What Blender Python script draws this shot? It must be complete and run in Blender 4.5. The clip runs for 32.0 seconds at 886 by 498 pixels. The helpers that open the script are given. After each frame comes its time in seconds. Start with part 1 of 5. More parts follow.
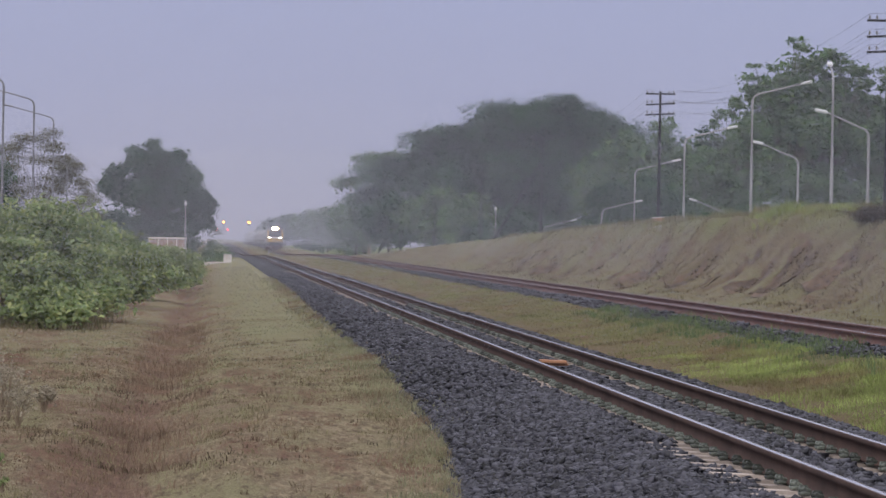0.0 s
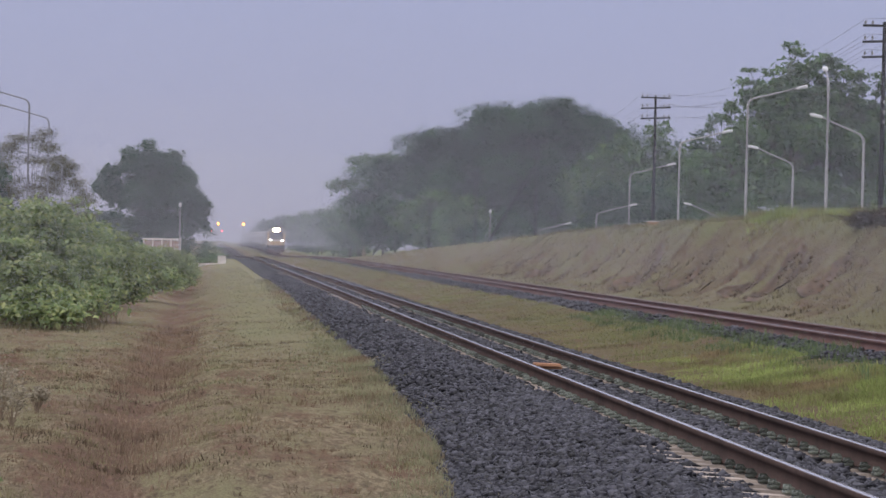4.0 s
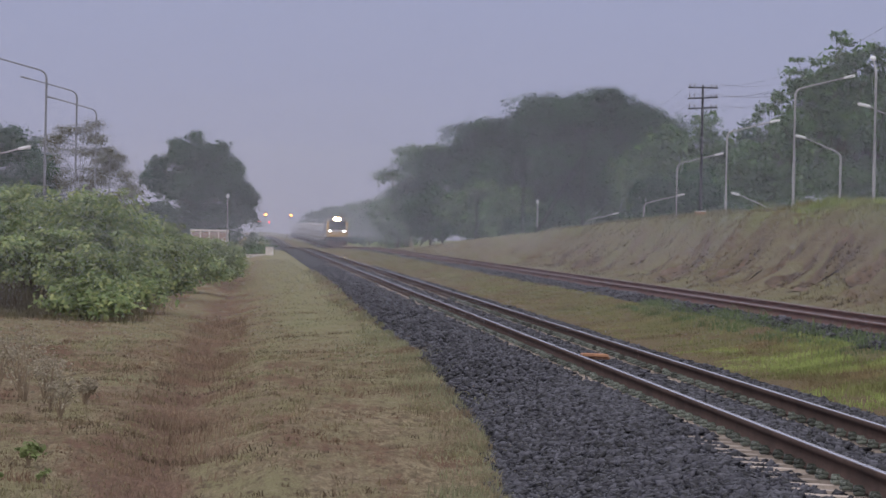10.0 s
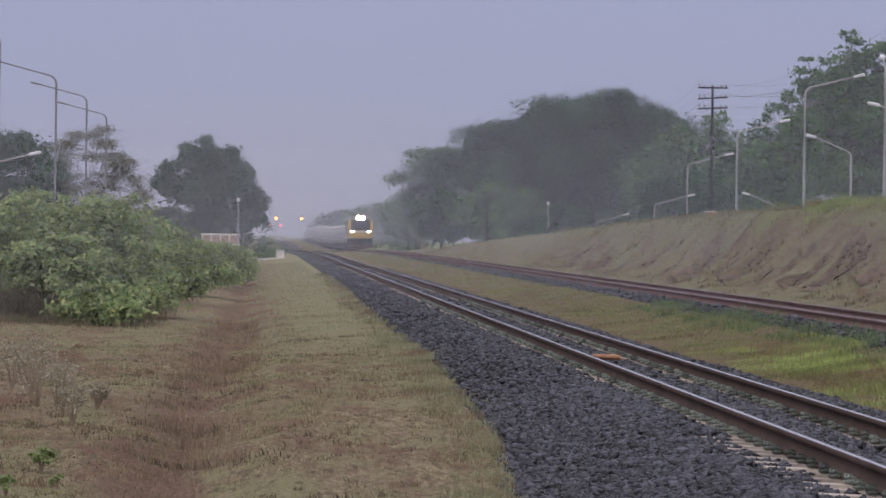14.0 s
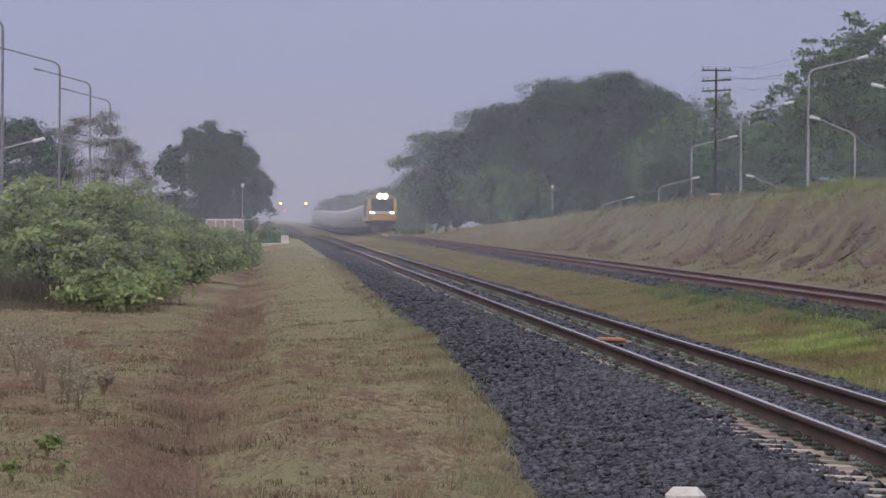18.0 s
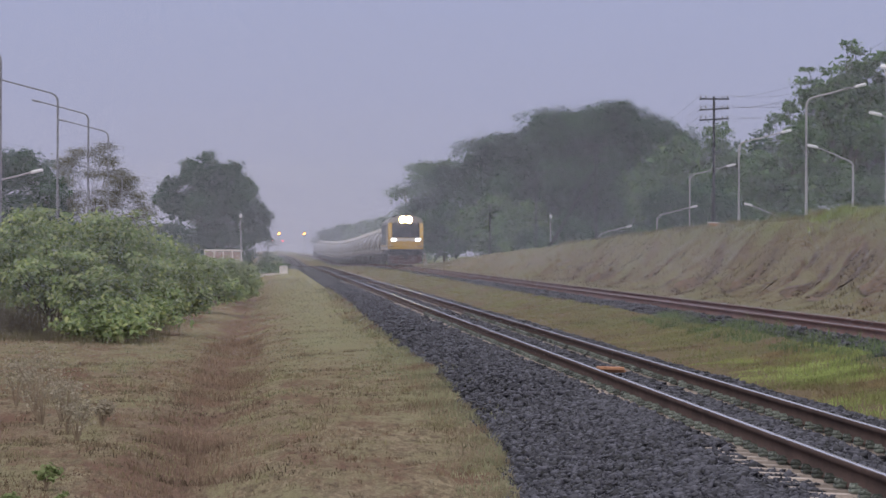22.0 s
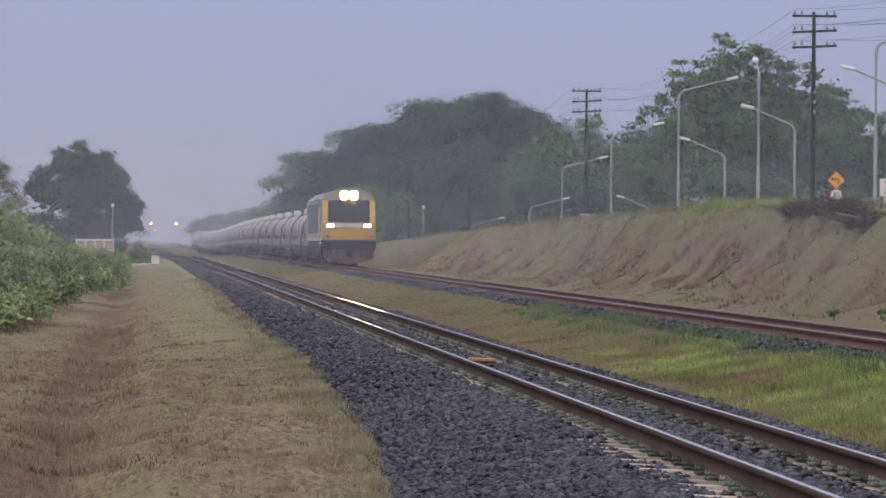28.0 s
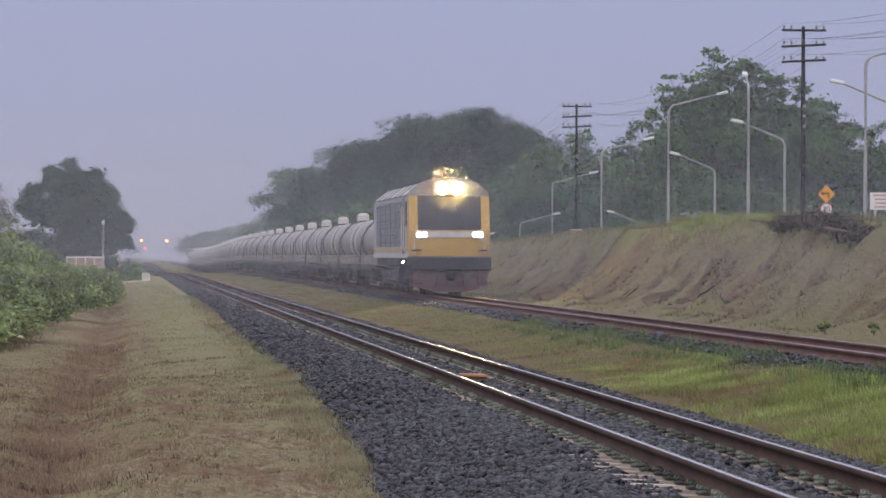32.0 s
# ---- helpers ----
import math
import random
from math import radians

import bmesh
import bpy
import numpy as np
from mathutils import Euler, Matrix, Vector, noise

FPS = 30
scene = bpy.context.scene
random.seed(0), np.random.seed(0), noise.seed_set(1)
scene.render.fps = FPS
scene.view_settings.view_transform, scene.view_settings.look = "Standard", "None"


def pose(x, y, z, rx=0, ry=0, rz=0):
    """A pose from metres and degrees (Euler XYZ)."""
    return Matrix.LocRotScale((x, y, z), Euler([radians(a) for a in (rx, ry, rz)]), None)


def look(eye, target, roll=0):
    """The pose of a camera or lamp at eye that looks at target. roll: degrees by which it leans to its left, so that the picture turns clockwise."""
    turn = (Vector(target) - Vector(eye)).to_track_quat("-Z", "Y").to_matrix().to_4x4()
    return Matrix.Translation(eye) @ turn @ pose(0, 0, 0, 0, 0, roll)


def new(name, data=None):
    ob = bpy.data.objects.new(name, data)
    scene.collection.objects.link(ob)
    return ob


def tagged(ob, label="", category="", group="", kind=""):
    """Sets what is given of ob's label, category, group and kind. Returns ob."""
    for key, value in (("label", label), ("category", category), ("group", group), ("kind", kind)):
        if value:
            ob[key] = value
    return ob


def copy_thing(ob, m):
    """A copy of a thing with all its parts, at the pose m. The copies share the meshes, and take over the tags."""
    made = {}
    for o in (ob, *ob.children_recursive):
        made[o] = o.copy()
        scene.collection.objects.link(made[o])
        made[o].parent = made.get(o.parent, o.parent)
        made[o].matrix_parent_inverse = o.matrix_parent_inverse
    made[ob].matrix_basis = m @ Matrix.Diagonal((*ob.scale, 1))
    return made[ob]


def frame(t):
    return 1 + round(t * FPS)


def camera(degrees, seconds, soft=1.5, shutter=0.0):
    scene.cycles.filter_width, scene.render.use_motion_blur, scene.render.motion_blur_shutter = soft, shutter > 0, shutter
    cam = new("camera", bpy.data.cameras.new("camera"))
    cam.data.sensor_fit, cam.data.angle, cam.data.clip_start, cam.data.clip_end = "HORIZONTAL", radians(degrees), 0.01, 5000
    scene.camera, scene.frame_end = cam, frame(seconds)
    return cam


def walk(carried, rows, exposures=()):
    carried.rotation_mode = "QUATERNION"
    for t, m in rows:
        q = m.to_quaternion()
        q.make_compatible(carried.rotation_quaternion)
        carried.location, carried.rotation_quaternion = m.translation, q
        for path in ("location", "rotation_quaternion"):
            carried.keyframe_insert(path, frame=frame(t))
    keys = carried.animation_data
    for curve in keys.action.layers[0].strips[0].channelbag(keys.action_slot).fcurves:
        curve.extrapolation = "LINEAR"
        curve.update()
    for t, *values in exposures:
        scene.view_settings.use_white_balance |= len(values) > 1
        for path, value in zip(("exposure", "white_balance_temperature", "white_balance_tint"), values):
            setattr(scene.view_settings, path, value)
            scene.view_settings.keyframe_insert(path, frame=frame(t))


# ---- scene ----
LENS = 13.35
EYE = 1.537  # camera height above the near rails

TURNS = [  # seconds, heading, pitch, lean in degrees
    (0, -3.494, -0.115, 1.00), (0.5, -3.447, -0.166, 0.90), (1, -3.434, -0.211, 0.93), (1.5, -3.456, -0.250, 0.99),
    (2, -3.500, -0.225, 1.06), (2.5, -3.554, -0.206, 1.21), (3, -3.555, -0.170, 1.31), (3.5, -3.590, -0.104, 1.31),
    (5.5, -3.490, -0.052, 1.36), (6, -3.408, -0.076, 1.25), (6.5, -3.281, -0.114, 1.17), (7, -3.202, -0.051, 1.17),
    (7.5, -3.118, 0.121, 1.17), (8, -3.051, 0.165, 1.17), (8.5, -3.024, 0.162, 1.20), (9, -2.943, 0.199, 1.19),
    (9.5, -2.912, 0.165, 1.17), (10, -2.863, -0.231, 1.18), (10.5, -2.830, -0.503, 1.18), (11, -2.774, -0.473, 1.10),
    (11.5, -2.719, -0.327, 0.97), (12, -2.727, -0.221, 0.91), (12.5, -2.714, -0.120, 0.89), (13, -2.706, -0.135, 0.82),
    (13.5, -2.696, -0.158, 0.74), (15.5, -2.699, -0.363, 0.73), (16, -2.693, -0.396, 0.64), (16.5, -2.682, -0.435, 0.60),
    (17, -2.659, -0.456, 0.54), (17.5, -2.650, -0.458, 0.47), (18, -2.631, -0.442, 0.40), (18.5, -2.620, -0.415, 0.35),
    (19, -2.607, -0.391, 0.33), (19.5, -2.577, -0.403, 0.27), (20, -2.547, -0.418, 0.22), (20.5, -2.566, -0.389, 0.23),
    (21, -2.577, -0.287, 0.19), (21.5, -2.599, -0.134, 0.14), (22, -2.652, 0.008, 0.17), (22.5, -2.712, 0.041, 0.19),
    (23, -2.776, 0.115, 0.22), (23.5, -2.856, 0.150, 0.28), (24, -2.921, 0.077, 0.31), (24.5, -3.040, -0.015, 0.27),
    (25, -3.193, -0.074, 0.25), (25.5, -3.416, -0.075, 0.23), (26, -3.703, -0.069, 0.18), (26.5, -4.217, -0.144, 0.21),
    (28.5, -4.603, -0.100, 0.45), (29, -4.631, -0.072, 0.45), (29.5, -4.659, -0.094, 0.43), (30, -4.690, -0.103, 0.40),
    (30.5, -4.677, -0.113, 0.36), (31, -4.711, -0.071, 0.40), (31.5, -4.722, 0.035, 0.41), (32, -4.726, 0.121, 0.18),
]


def aim(heading, pitch, lean):
    return pose(0, 0, EYE, 90 + pitch, 0, heading) @ pose(0, 0, 0, 0, 0, lean)


cam = camera(LENS, 32.0, soft=1.5)
STOPS = [(0, 0.04), (7.0, 0.06), (8.0, -0.12), (10.0, -0.13), (10.8, 0.12), (11.3, 0.12), (12.3, -0.04), (13, -0.07), (20, -0.05), (22, 0.0), (32, 0.03)]
walk(cam, [(t, aim(h, p, r)) for t, h, p, r in TURNS], STOPS)

# ---- sky, sun ----
world = bpy.data.worlds.new("hazy_dawn")
scene.world = world
world.use_nodes = True
wn = world.node_tree.nodes
wl = world.node_tree.links
wn.clear()
w_out = wn.new("ShaderNodeOutputWorld")
w_bg = wn.new("ShaderNodeBackground")
w_sky = wn.new("ShaderNodeTexSky")
w_sky.sky_type = "NISHITA"
w_sky.sun_disc = False
w_sky.sun_elevation = radians(14)
w_sky.sun_rotation = radians(200)
w_sky.dust_density = 4
w_co = wn.new("ShaderNodeTexCoord")
w_sep = wn.new("ShaderNodeSeparateXYZ")
w_ramp = wn.new("ShaderNodeValToRGB")
w_mix = wn.new("ShaderNodeMix")
w_mix.data_type = "RGBA"
w_mix.blend_type = "ADD"
wl.new(w_co.outputs["Generated"], w_sep.inputs[0])
wl.new(w_sep.outputs["Z"], w_ramp.inputs[0])
els = w_ramp.color_ramp.elements
els[0].position, els[0].color = 0.0, (0.380, 0.365, 0.488, 1)
els[1].position, els[1].color = 1.0, (1.12, 1.10, 1.18, 1)
for pos, col in ((0.022, (0.366, 0.378, 0.535, 1)), (0.07, (0.355, 0.388, 0.588, 1)), (0.3, (0.58, 0.585, 0.74, 1))):
    e = els.new(pos)
    e.color = col
w_mix.inputs["Factor"].default_value = 0.003
wl.new(w_ramp.outputs["Color"], w_mix.inputs["A"])
wl.new(w_sky.outputs["Color"], w_mix.inputs["B"])
wl.new(w_mix.outputs["Result"], w_bg.inputs["Color"])
w_bg.inputs["Strength"].default_value = 1.0
wl.new(w_bg.outputs[0], w_out.inputs["Surface"])

sun_data = bpy.data.lights.new("sun", "SUN")
sun_data.energy = 1.15
sun_data.angle = radians(25)
sun_data.color = (1.0, 0.95, 0.88)
sun = new("sun", sun_data)
sun.matrix_basis = look((-20, -40, 30), (0, 0, 0))

# ---- materials ----


def kit(name):
    m = bpy.data.materials.new(name)
    m.use_nodes = True
    nt = m.node_tree
    b = nt.nodes["Principled BSDF"]

    def node(kind, **kw):
        n = nt.nodes.new(kind)
        for k, v in kw.items():
            n.inputs[k].default_value = v
        return n
    return m, nt, b, node, nt.links.new


def mixed(node, link, fac, a, b):
    n = node("ShaderNodeMix")
    n.data_type = "RGBA"
    for sock, v in (("A", a), ("B", b)):
        if isinstance(v, tuple):
            n.inputs[sock].default_value = (*v, 1)
        else:
            link(v, n.inputs[sock])
    if isinstance(fac, float):
        n.inputs["Factor"].default_value = fac
    else:
        link(fac, n.inputs["Factor"])
    return n.outputs["Result"]


def spread(node, link, value, lo, hi, a=0.0, b=1.0):
    n = node("ShaderNodeMapRange", **{"From Min": lo, "From Max": hi, "To Min": a, "To Max": b})
    link(value, n.inputs["Value"])
    return n.outputs["Result"]


def grain(node, link, co, scale, detail=4.0, rough=0.6):
    n = node("ShaderNodeTexNoise", Scale=scale, Detail=detail, Roughness=rough)
    link(co, n.inputs["Vector"])
    return n.outputs["Fac"]


def surface(name, light, dark, rough=0.7, metal=0.0, fine=40.0, coarse=3.0, bump=0.2, pieces=False, spec=0.4, objects=0.0):
    """Two-scale mottled surface between two colours."""
    m, nt, b, node, link = kit(name)
    co = node("ShaderNodeTexCoord").outputs["Object"]
    f = grain(node, link, co, fine)
    c = grain(node, link, co, coarse, 3.0)
    add = node("ShaderNodeMath")
    add.operation = "ADD"
    link(f, add.inputs[0])
    link(c, add.inputs[1])
    fac = spread(node, link, add.outputs[0], 0.75, 1.25)
    col = mixed(node, link, fac, dark, light)
    if pieces or objects:
        rnd = node("ShaderNodeNewGeometry").outputs["Random Per Island"] if pieces else node("ShaderNodeObjectInfo").outputs["Random"]
        k = spread(node, link, rnd, 0.0, 1.0, 0.18 if pieces else 1.0 - objects, 2.2 if pieces else 1.0 + objects)
        hs = node("ShaderNodeHueSaturation")
        link(col, hs.inputs["Color"])
        link(k, hs.inputs["Value"])
        col = hs.outputs["Color"]
    link(col, b.inputs["Base Color"])
    b.inputs["Roughness"].default_value = rough
    b.inputs["Metallic"].default_value = metal
    b.inputs["Specular IOR Level"].default_value = spec
    if bump:
        bp = node("ShaderNodeBump", Strength=bump, Distance=0.02)
        link(f, bp.inputs["Height"])
        link(bp.outputs[0], b.inputs["Normal"])
    return m


def foliage(name, a, b2, c, rough=0.75, patch=0.45, tint=None, run=1.0, vary=(0.55, 1.5)):
    """Leaves whose colour runs from one leaf to the next through three greens; a tint comes in patches."""
    m, nt, b, node, link = kit(name)
    rnd = node("ShaderNodeNewGeometry").outputs["Random Per Island"]
    ramp = node("ShaderNodeValToRGB")
    e = ramp.color_ramp.elements
    e[0].position, e[0].color = 0.1, (*a, 1)
    e[1].position, e[1].color = 0.95, (*c, 1)
    e.new(0.55).color = (*b2, 1)
    link(spread(node, link, rnd, 0.0, 1.0, 0.22, 0.85), ramp.inputs[0])
    co = node("ShaderNodeTexCoord").outputs["Object"]
    big = grain(node, link, co, patch, 3.0)
    col = ramp.outputs[0]
    if tint:
        stretch = node("ShaderNodeMapping")
        stretch.inputs["Scale"].default_value = (1.0, 0.3, 1.0)
        link(co, stretch.inputs["Vector"])
        col = mixed(node, link, spread(node, link, grain(node, link, stretch.outputs[0], run, 5.0, 0.65), 0.47, 0.60), col, tint)
    hs = node("ShaderNodeHueSaturation")
    link(col, hs.inputs["Color"])
    link(spread(node, link, big, 0.3, 0.7, *vary), hs.inputs["Value"])
    link(hs.outputs["Color"], b.inputs["Base Color"])
    b.inputs["Roughness"].default_value = rough
    b.inputs["Specular IOR Level"].default_value = 0.2
    # thin leaves let part of the light through
    through_leaf = node("ShaderNodeBsdfTranslucent")
    link(hs.outputs["Color"], through_leaf.inputs["Color"])
    both = node("ShaderNodeMixShader", Fac=0.42)
    link(b.outputs[0], both.inputs[1])
    link(through_leaf.outputs[0], both.inputs[2])
    link(both.outputs[0], nt.nodes["Material Output"].inputs["Surface"])
    return m


def glowing(name, colour, power):
    m, nt, b, node, link = kit(name)
    b.inputs["Base Color"].default_value = (*colour, 1)
    b.inputs["Emission Color"].default_value = (*colour, 1)
    b.inputs["Emission Strength"].default_value = power
    return m


RAIL_TOP = surface("worn_steel", (0.46, 0.42, 0.42), (0.32, 0.28, 0.28), 0.45, 0.6, 60, 2, 0.08)
shine = RAIL_TOP.node_tree.nodes["Principled BSDF"]
shine.inputs["Coat Weight"].default_value = 1.0
shine.inputs["Coat Roughness"].default_value = 0.13
RAIL_SIDE = surface("rusted_rail", (0.108, 0.070, 0.058), (0.060, 0.040, 0.034), 0.88, 0.0, 50, 2, 0.2, spec=0.15)
RAIL_OLD = surface("red_rusted_rail", (0.190, 0.095, 0.075), (0.105, 0.050, 0.040), 0.75, 0.1, 50, 2, 0.2)
CONCRETE = surface("sleeper_concrete", (0.50, 0.42, 0.37), (0.33, 0.28, 0.245), 0.9, 0, 30, 4, 0.3, objects=0.28)
WHITE_CONC = surface("whitewashed_concrete", (0.74, 0.70, 0.67), (0.52, 0.47, 0.44), 0.85, 0, 20, 2, 0.2)
CLIP = surface("green_painted_iron", (0.200, 0.215, 0.185), (0.050, 0.064, 0.055), 0.5, 0.1, 60, 8, 0.2, objects=0.6)
BALLAST = surface("dark_ballast", (0.052, 0.051, 0.064), (0.022, 0.022, 0.029), 0.5, 0, 18, 3, 0.08, pieces=True)
STONE = surface("loose_ballast_stone", (0.060, 0.059, 0.073), (0.028, 0.028, 0.036), 0.5, 0, 18, 3, 0.08, objects=0.7)
BALLAST_BED = surface("ballast_bed", (0.040, 0.039, 0.044), (0.012, 0.012, 0.014), 0.9, 0, 22, 1.5, 1.0)
ORANGE = surface("orange_paint", (0.50, 0.26, 0.15), (0.34, 0.17, 0.10), 0.6, 0, 30, 6, 0.1)
POLE_DARK = surface("dark_iron_pole", (0.028, 0.028, 0.034), (0.012, 0.012, 0.015), 0.7, 0, 20, 3, 0.1)
GALV = surface("galvanised_steel", (0.42, 0.41, 0.42), (0.28, 0.275, 0.29), 0.55, 0.3, 20, 2, 0.05)
DULL_STEEL = surface("dull_grey_steel", (0.23, 0.235, 0.26), (0.15, 0.152, 0.17), 0.6, 0.2, 20, 2, 0.05)
# Porcelain darkened in its colour to look backlit against the sky.
PORCELAIN_BACKLIT = surface("backlit_porcelain", (0.20, 0.19, 0.19), (0.09, 0.085, 0.085), 0.35, 0, 20, 4, 0.0)
LAMP_SHELL = surface("pale_lamp_shell", (0.78, 0.78, 0.80), (0.62, 0.62, 0.65), 0.4, 0, 20, 4, 0.0)
WIRE = surface("grey_wire", (0.10, 0.10, 0.11), (0.05, 0.05, 0.06), 0.6, 0.3, 10, 2, 0.0)
BARK = surface("bark", (0.130, 0.105, 0.080), (0.060, 0.045, 0.035), 0.9, 0, 14, 2, 0.5)
PALE_BARK = surface("pale_twig", (0.34, 0.28, 0.20), (0.20, 0.15, 0.11), 0.9, 0, 14, 2, 0.3)
LEAF_TREE = foliage("tree_leaves", (0.026, 0.062, 0.036), (0.044, 0.094, 0.048), (0.076, 0.134, 0.060), patch=0.3)
# The wide vary of the next two colours in lit and shaded leaf masses.
LEAF_RAIN = foliage("rain_tree_leaves", (0.019, 0.048, 0.028), (0.037, 0.078, 0.039), (0.074, 0.126, 0.056), patch=0.28, vary=(0.3, 1.9))
LEAF_FAINT = foliage("feathery_leaves", (0.062, 0.112, 0.062), (0.108, 0.176, 0.082), (0.185, 0.248, 0.110), patch=0.45, vary=(0.4, 1.7))
LEAF_DRY = foliage("sparse_dry_leaves", (0.105, 0.110, 0.064), (0.158, 0.155, 0.088), (0.205, 0.195, 0.115))
LEAF_BUSH = foliage("bush_leaves", (0.160, 0.225, 0.115), (0.275, 0.350, 0.155), (0.480, 0.500, 0.225), patch=1.1, vary=(0.6, 1.5))
STRAW = foliage("straw_grass", (0.215, 0.180, 0.108), (0.275, 0.245, 0.145), (0.270, 0.270, 0.140), patch=0.9, tint=(0.225, 0.150, 0.105), run=0.8)
RED_STRAW = foliage("reddish_dry_grass", (0.195, 0.130, 0.094), (0.250, 0.180, 0.128), (0.300, 0.245, 0.170))
GREEN_GRASS = foliage("green_grass", (0.235, 0.265, 0.095), (0.300, 0.375, 0.122), (0.360, 0.400, 0.155), patch=0.7, tint=(0.235, 0.185, 0.105), run=0.5)
WEED = foliage("weed_leaves", (0.190, 0.240, 0.110), (0.260, 0.320, 0.140), (0.320, 0.360, 0.180))
TWIGS = foliage("grey_twigs", (0.280, 0.245, 0.185), (0.410, 0.365, 0.280), (0.520, 0.470, 0.370))

LOCO_GREY = surface("grey_loco_paint", (0.44, 0.43, 0.44), (0.30, 0.29, 0.31), 0.4, 0, 6, 0.7, 0.03)
LOCO_YELLOW = surface("yellow_loco_paint", (0.64, 0.41, 0.09), (0.45, 0.28, 0.07), 0.4, 0, 8, 1, 0.03)
LOCO_CREAM = surface("pale_stripe_paint", (0.62, 0.58, 0.54), (0.46, 0.42, 0.40), 0.4, 0, 8, 1, 0.03)
LOCO_RED = surface("dirty_red_paint", (0.105, 0.050, 0.046), (0.058, 0.034, 0.033), 0.65, 0, 12, 2, 0.1)
LOCO_BLACK = surface("sooty_black_iron", (0.034, 0.033, 0.038), (0.016, 0.016, 0.019), 0.6, 0.2, 14, 2, 0.1)
GEAR = surface("dusty_running_gear", (0.120, 0.108, 0.100), (0.050, 0.044, 0.042), 0.75, 0.2, 16, 2, 0.2)
GLASS_DARK = surface("dark_window_glass", (0.030, 0.034, 0.040), (0.020, 0.022, 0.028), 0.08, 0, 3, 1, 0.0, spec=0.6)
DOOR_BLUE = surface("blue_grey_door_paint", (0.17, 0.185, 0.20), (0.12, 0.13, 0.145), 0.45, 0, 6, 1, 0.02)
BROW = surface("dull_brow_paint", (0.27, 0.245, 0.215), (0.17, 0.155, 0.138), 0.5, 0, 6, 0.9, 0.03)
SLAT = surface("dark_blue_grey_slat", (0.115, 0.125, 0.138), (0.080, 0.088, 0.098), 0.5, 0, 6, 1, 0.02)
TANK = surface("grey_tank_paint", (0.335, 0.312, 0.295), (0.195, 0.178, 0.166), 0.42, 0.1, 5, 0.6, 0.03)
TANK_PALE = surface("pale_dome_and_highlight", (0.72, 0.69, 0.67), (0.55, 0.52, 0.50), 0.35, 0.1, 6, 1, 0.02)
TANK_DARK = surface("dark_tank_band", (0.08, 0.105, 0.105), (0.06, 0.055, 0.055), 0.6, 0.1, 6, 1, 0.02)
HEAD_GLOW = glowing("headlight_glow", (1.0, 0.66, 0.26), 800.0)
DITCH_GLOW = glowing("white_lamp_glow", (0.92, 0.94, 1.0), 40.0)
AMBER_GLOW = glowing("amber_signal_glow", (1.0, 0.30, 0.04), 14.0)
RED_GLOW = glowing("red_signal_glow", (1.0, 0.05, 0.07), 9.0)
SIGN_YELLOW = surface("yellow_sign_face", (0.88, 0.40, 0.03), (0.78, 0.33, 0.02), 0.4, 0, 10, 2, 0.0)
SIGN_WHITE = surface("white_sign_face", (0.80, 0.76, 0.76), (0.68, 0.63, 0.63), 0.5, 0, 10, 2, 0.0)
SIGN_RED = surface("red_sign_border", (0.45, 0.05, 0.05), (0.34, 0.04, 0.04), 0.5, 0, 10, 2, 0.0)
SIGN_BLACK = surface("black_sign_ink", (0.02, 0.02, 0.02), (0.015, 0.015, 0.015), 0.6, 0, 10, 2, 0.0)
PINK_BAR = surface("pink_sign_ink", (0.55, 0.30, 0.30), (0.45, 0.24, 0.24), 0.6, 0, 10, 2, 0.0)


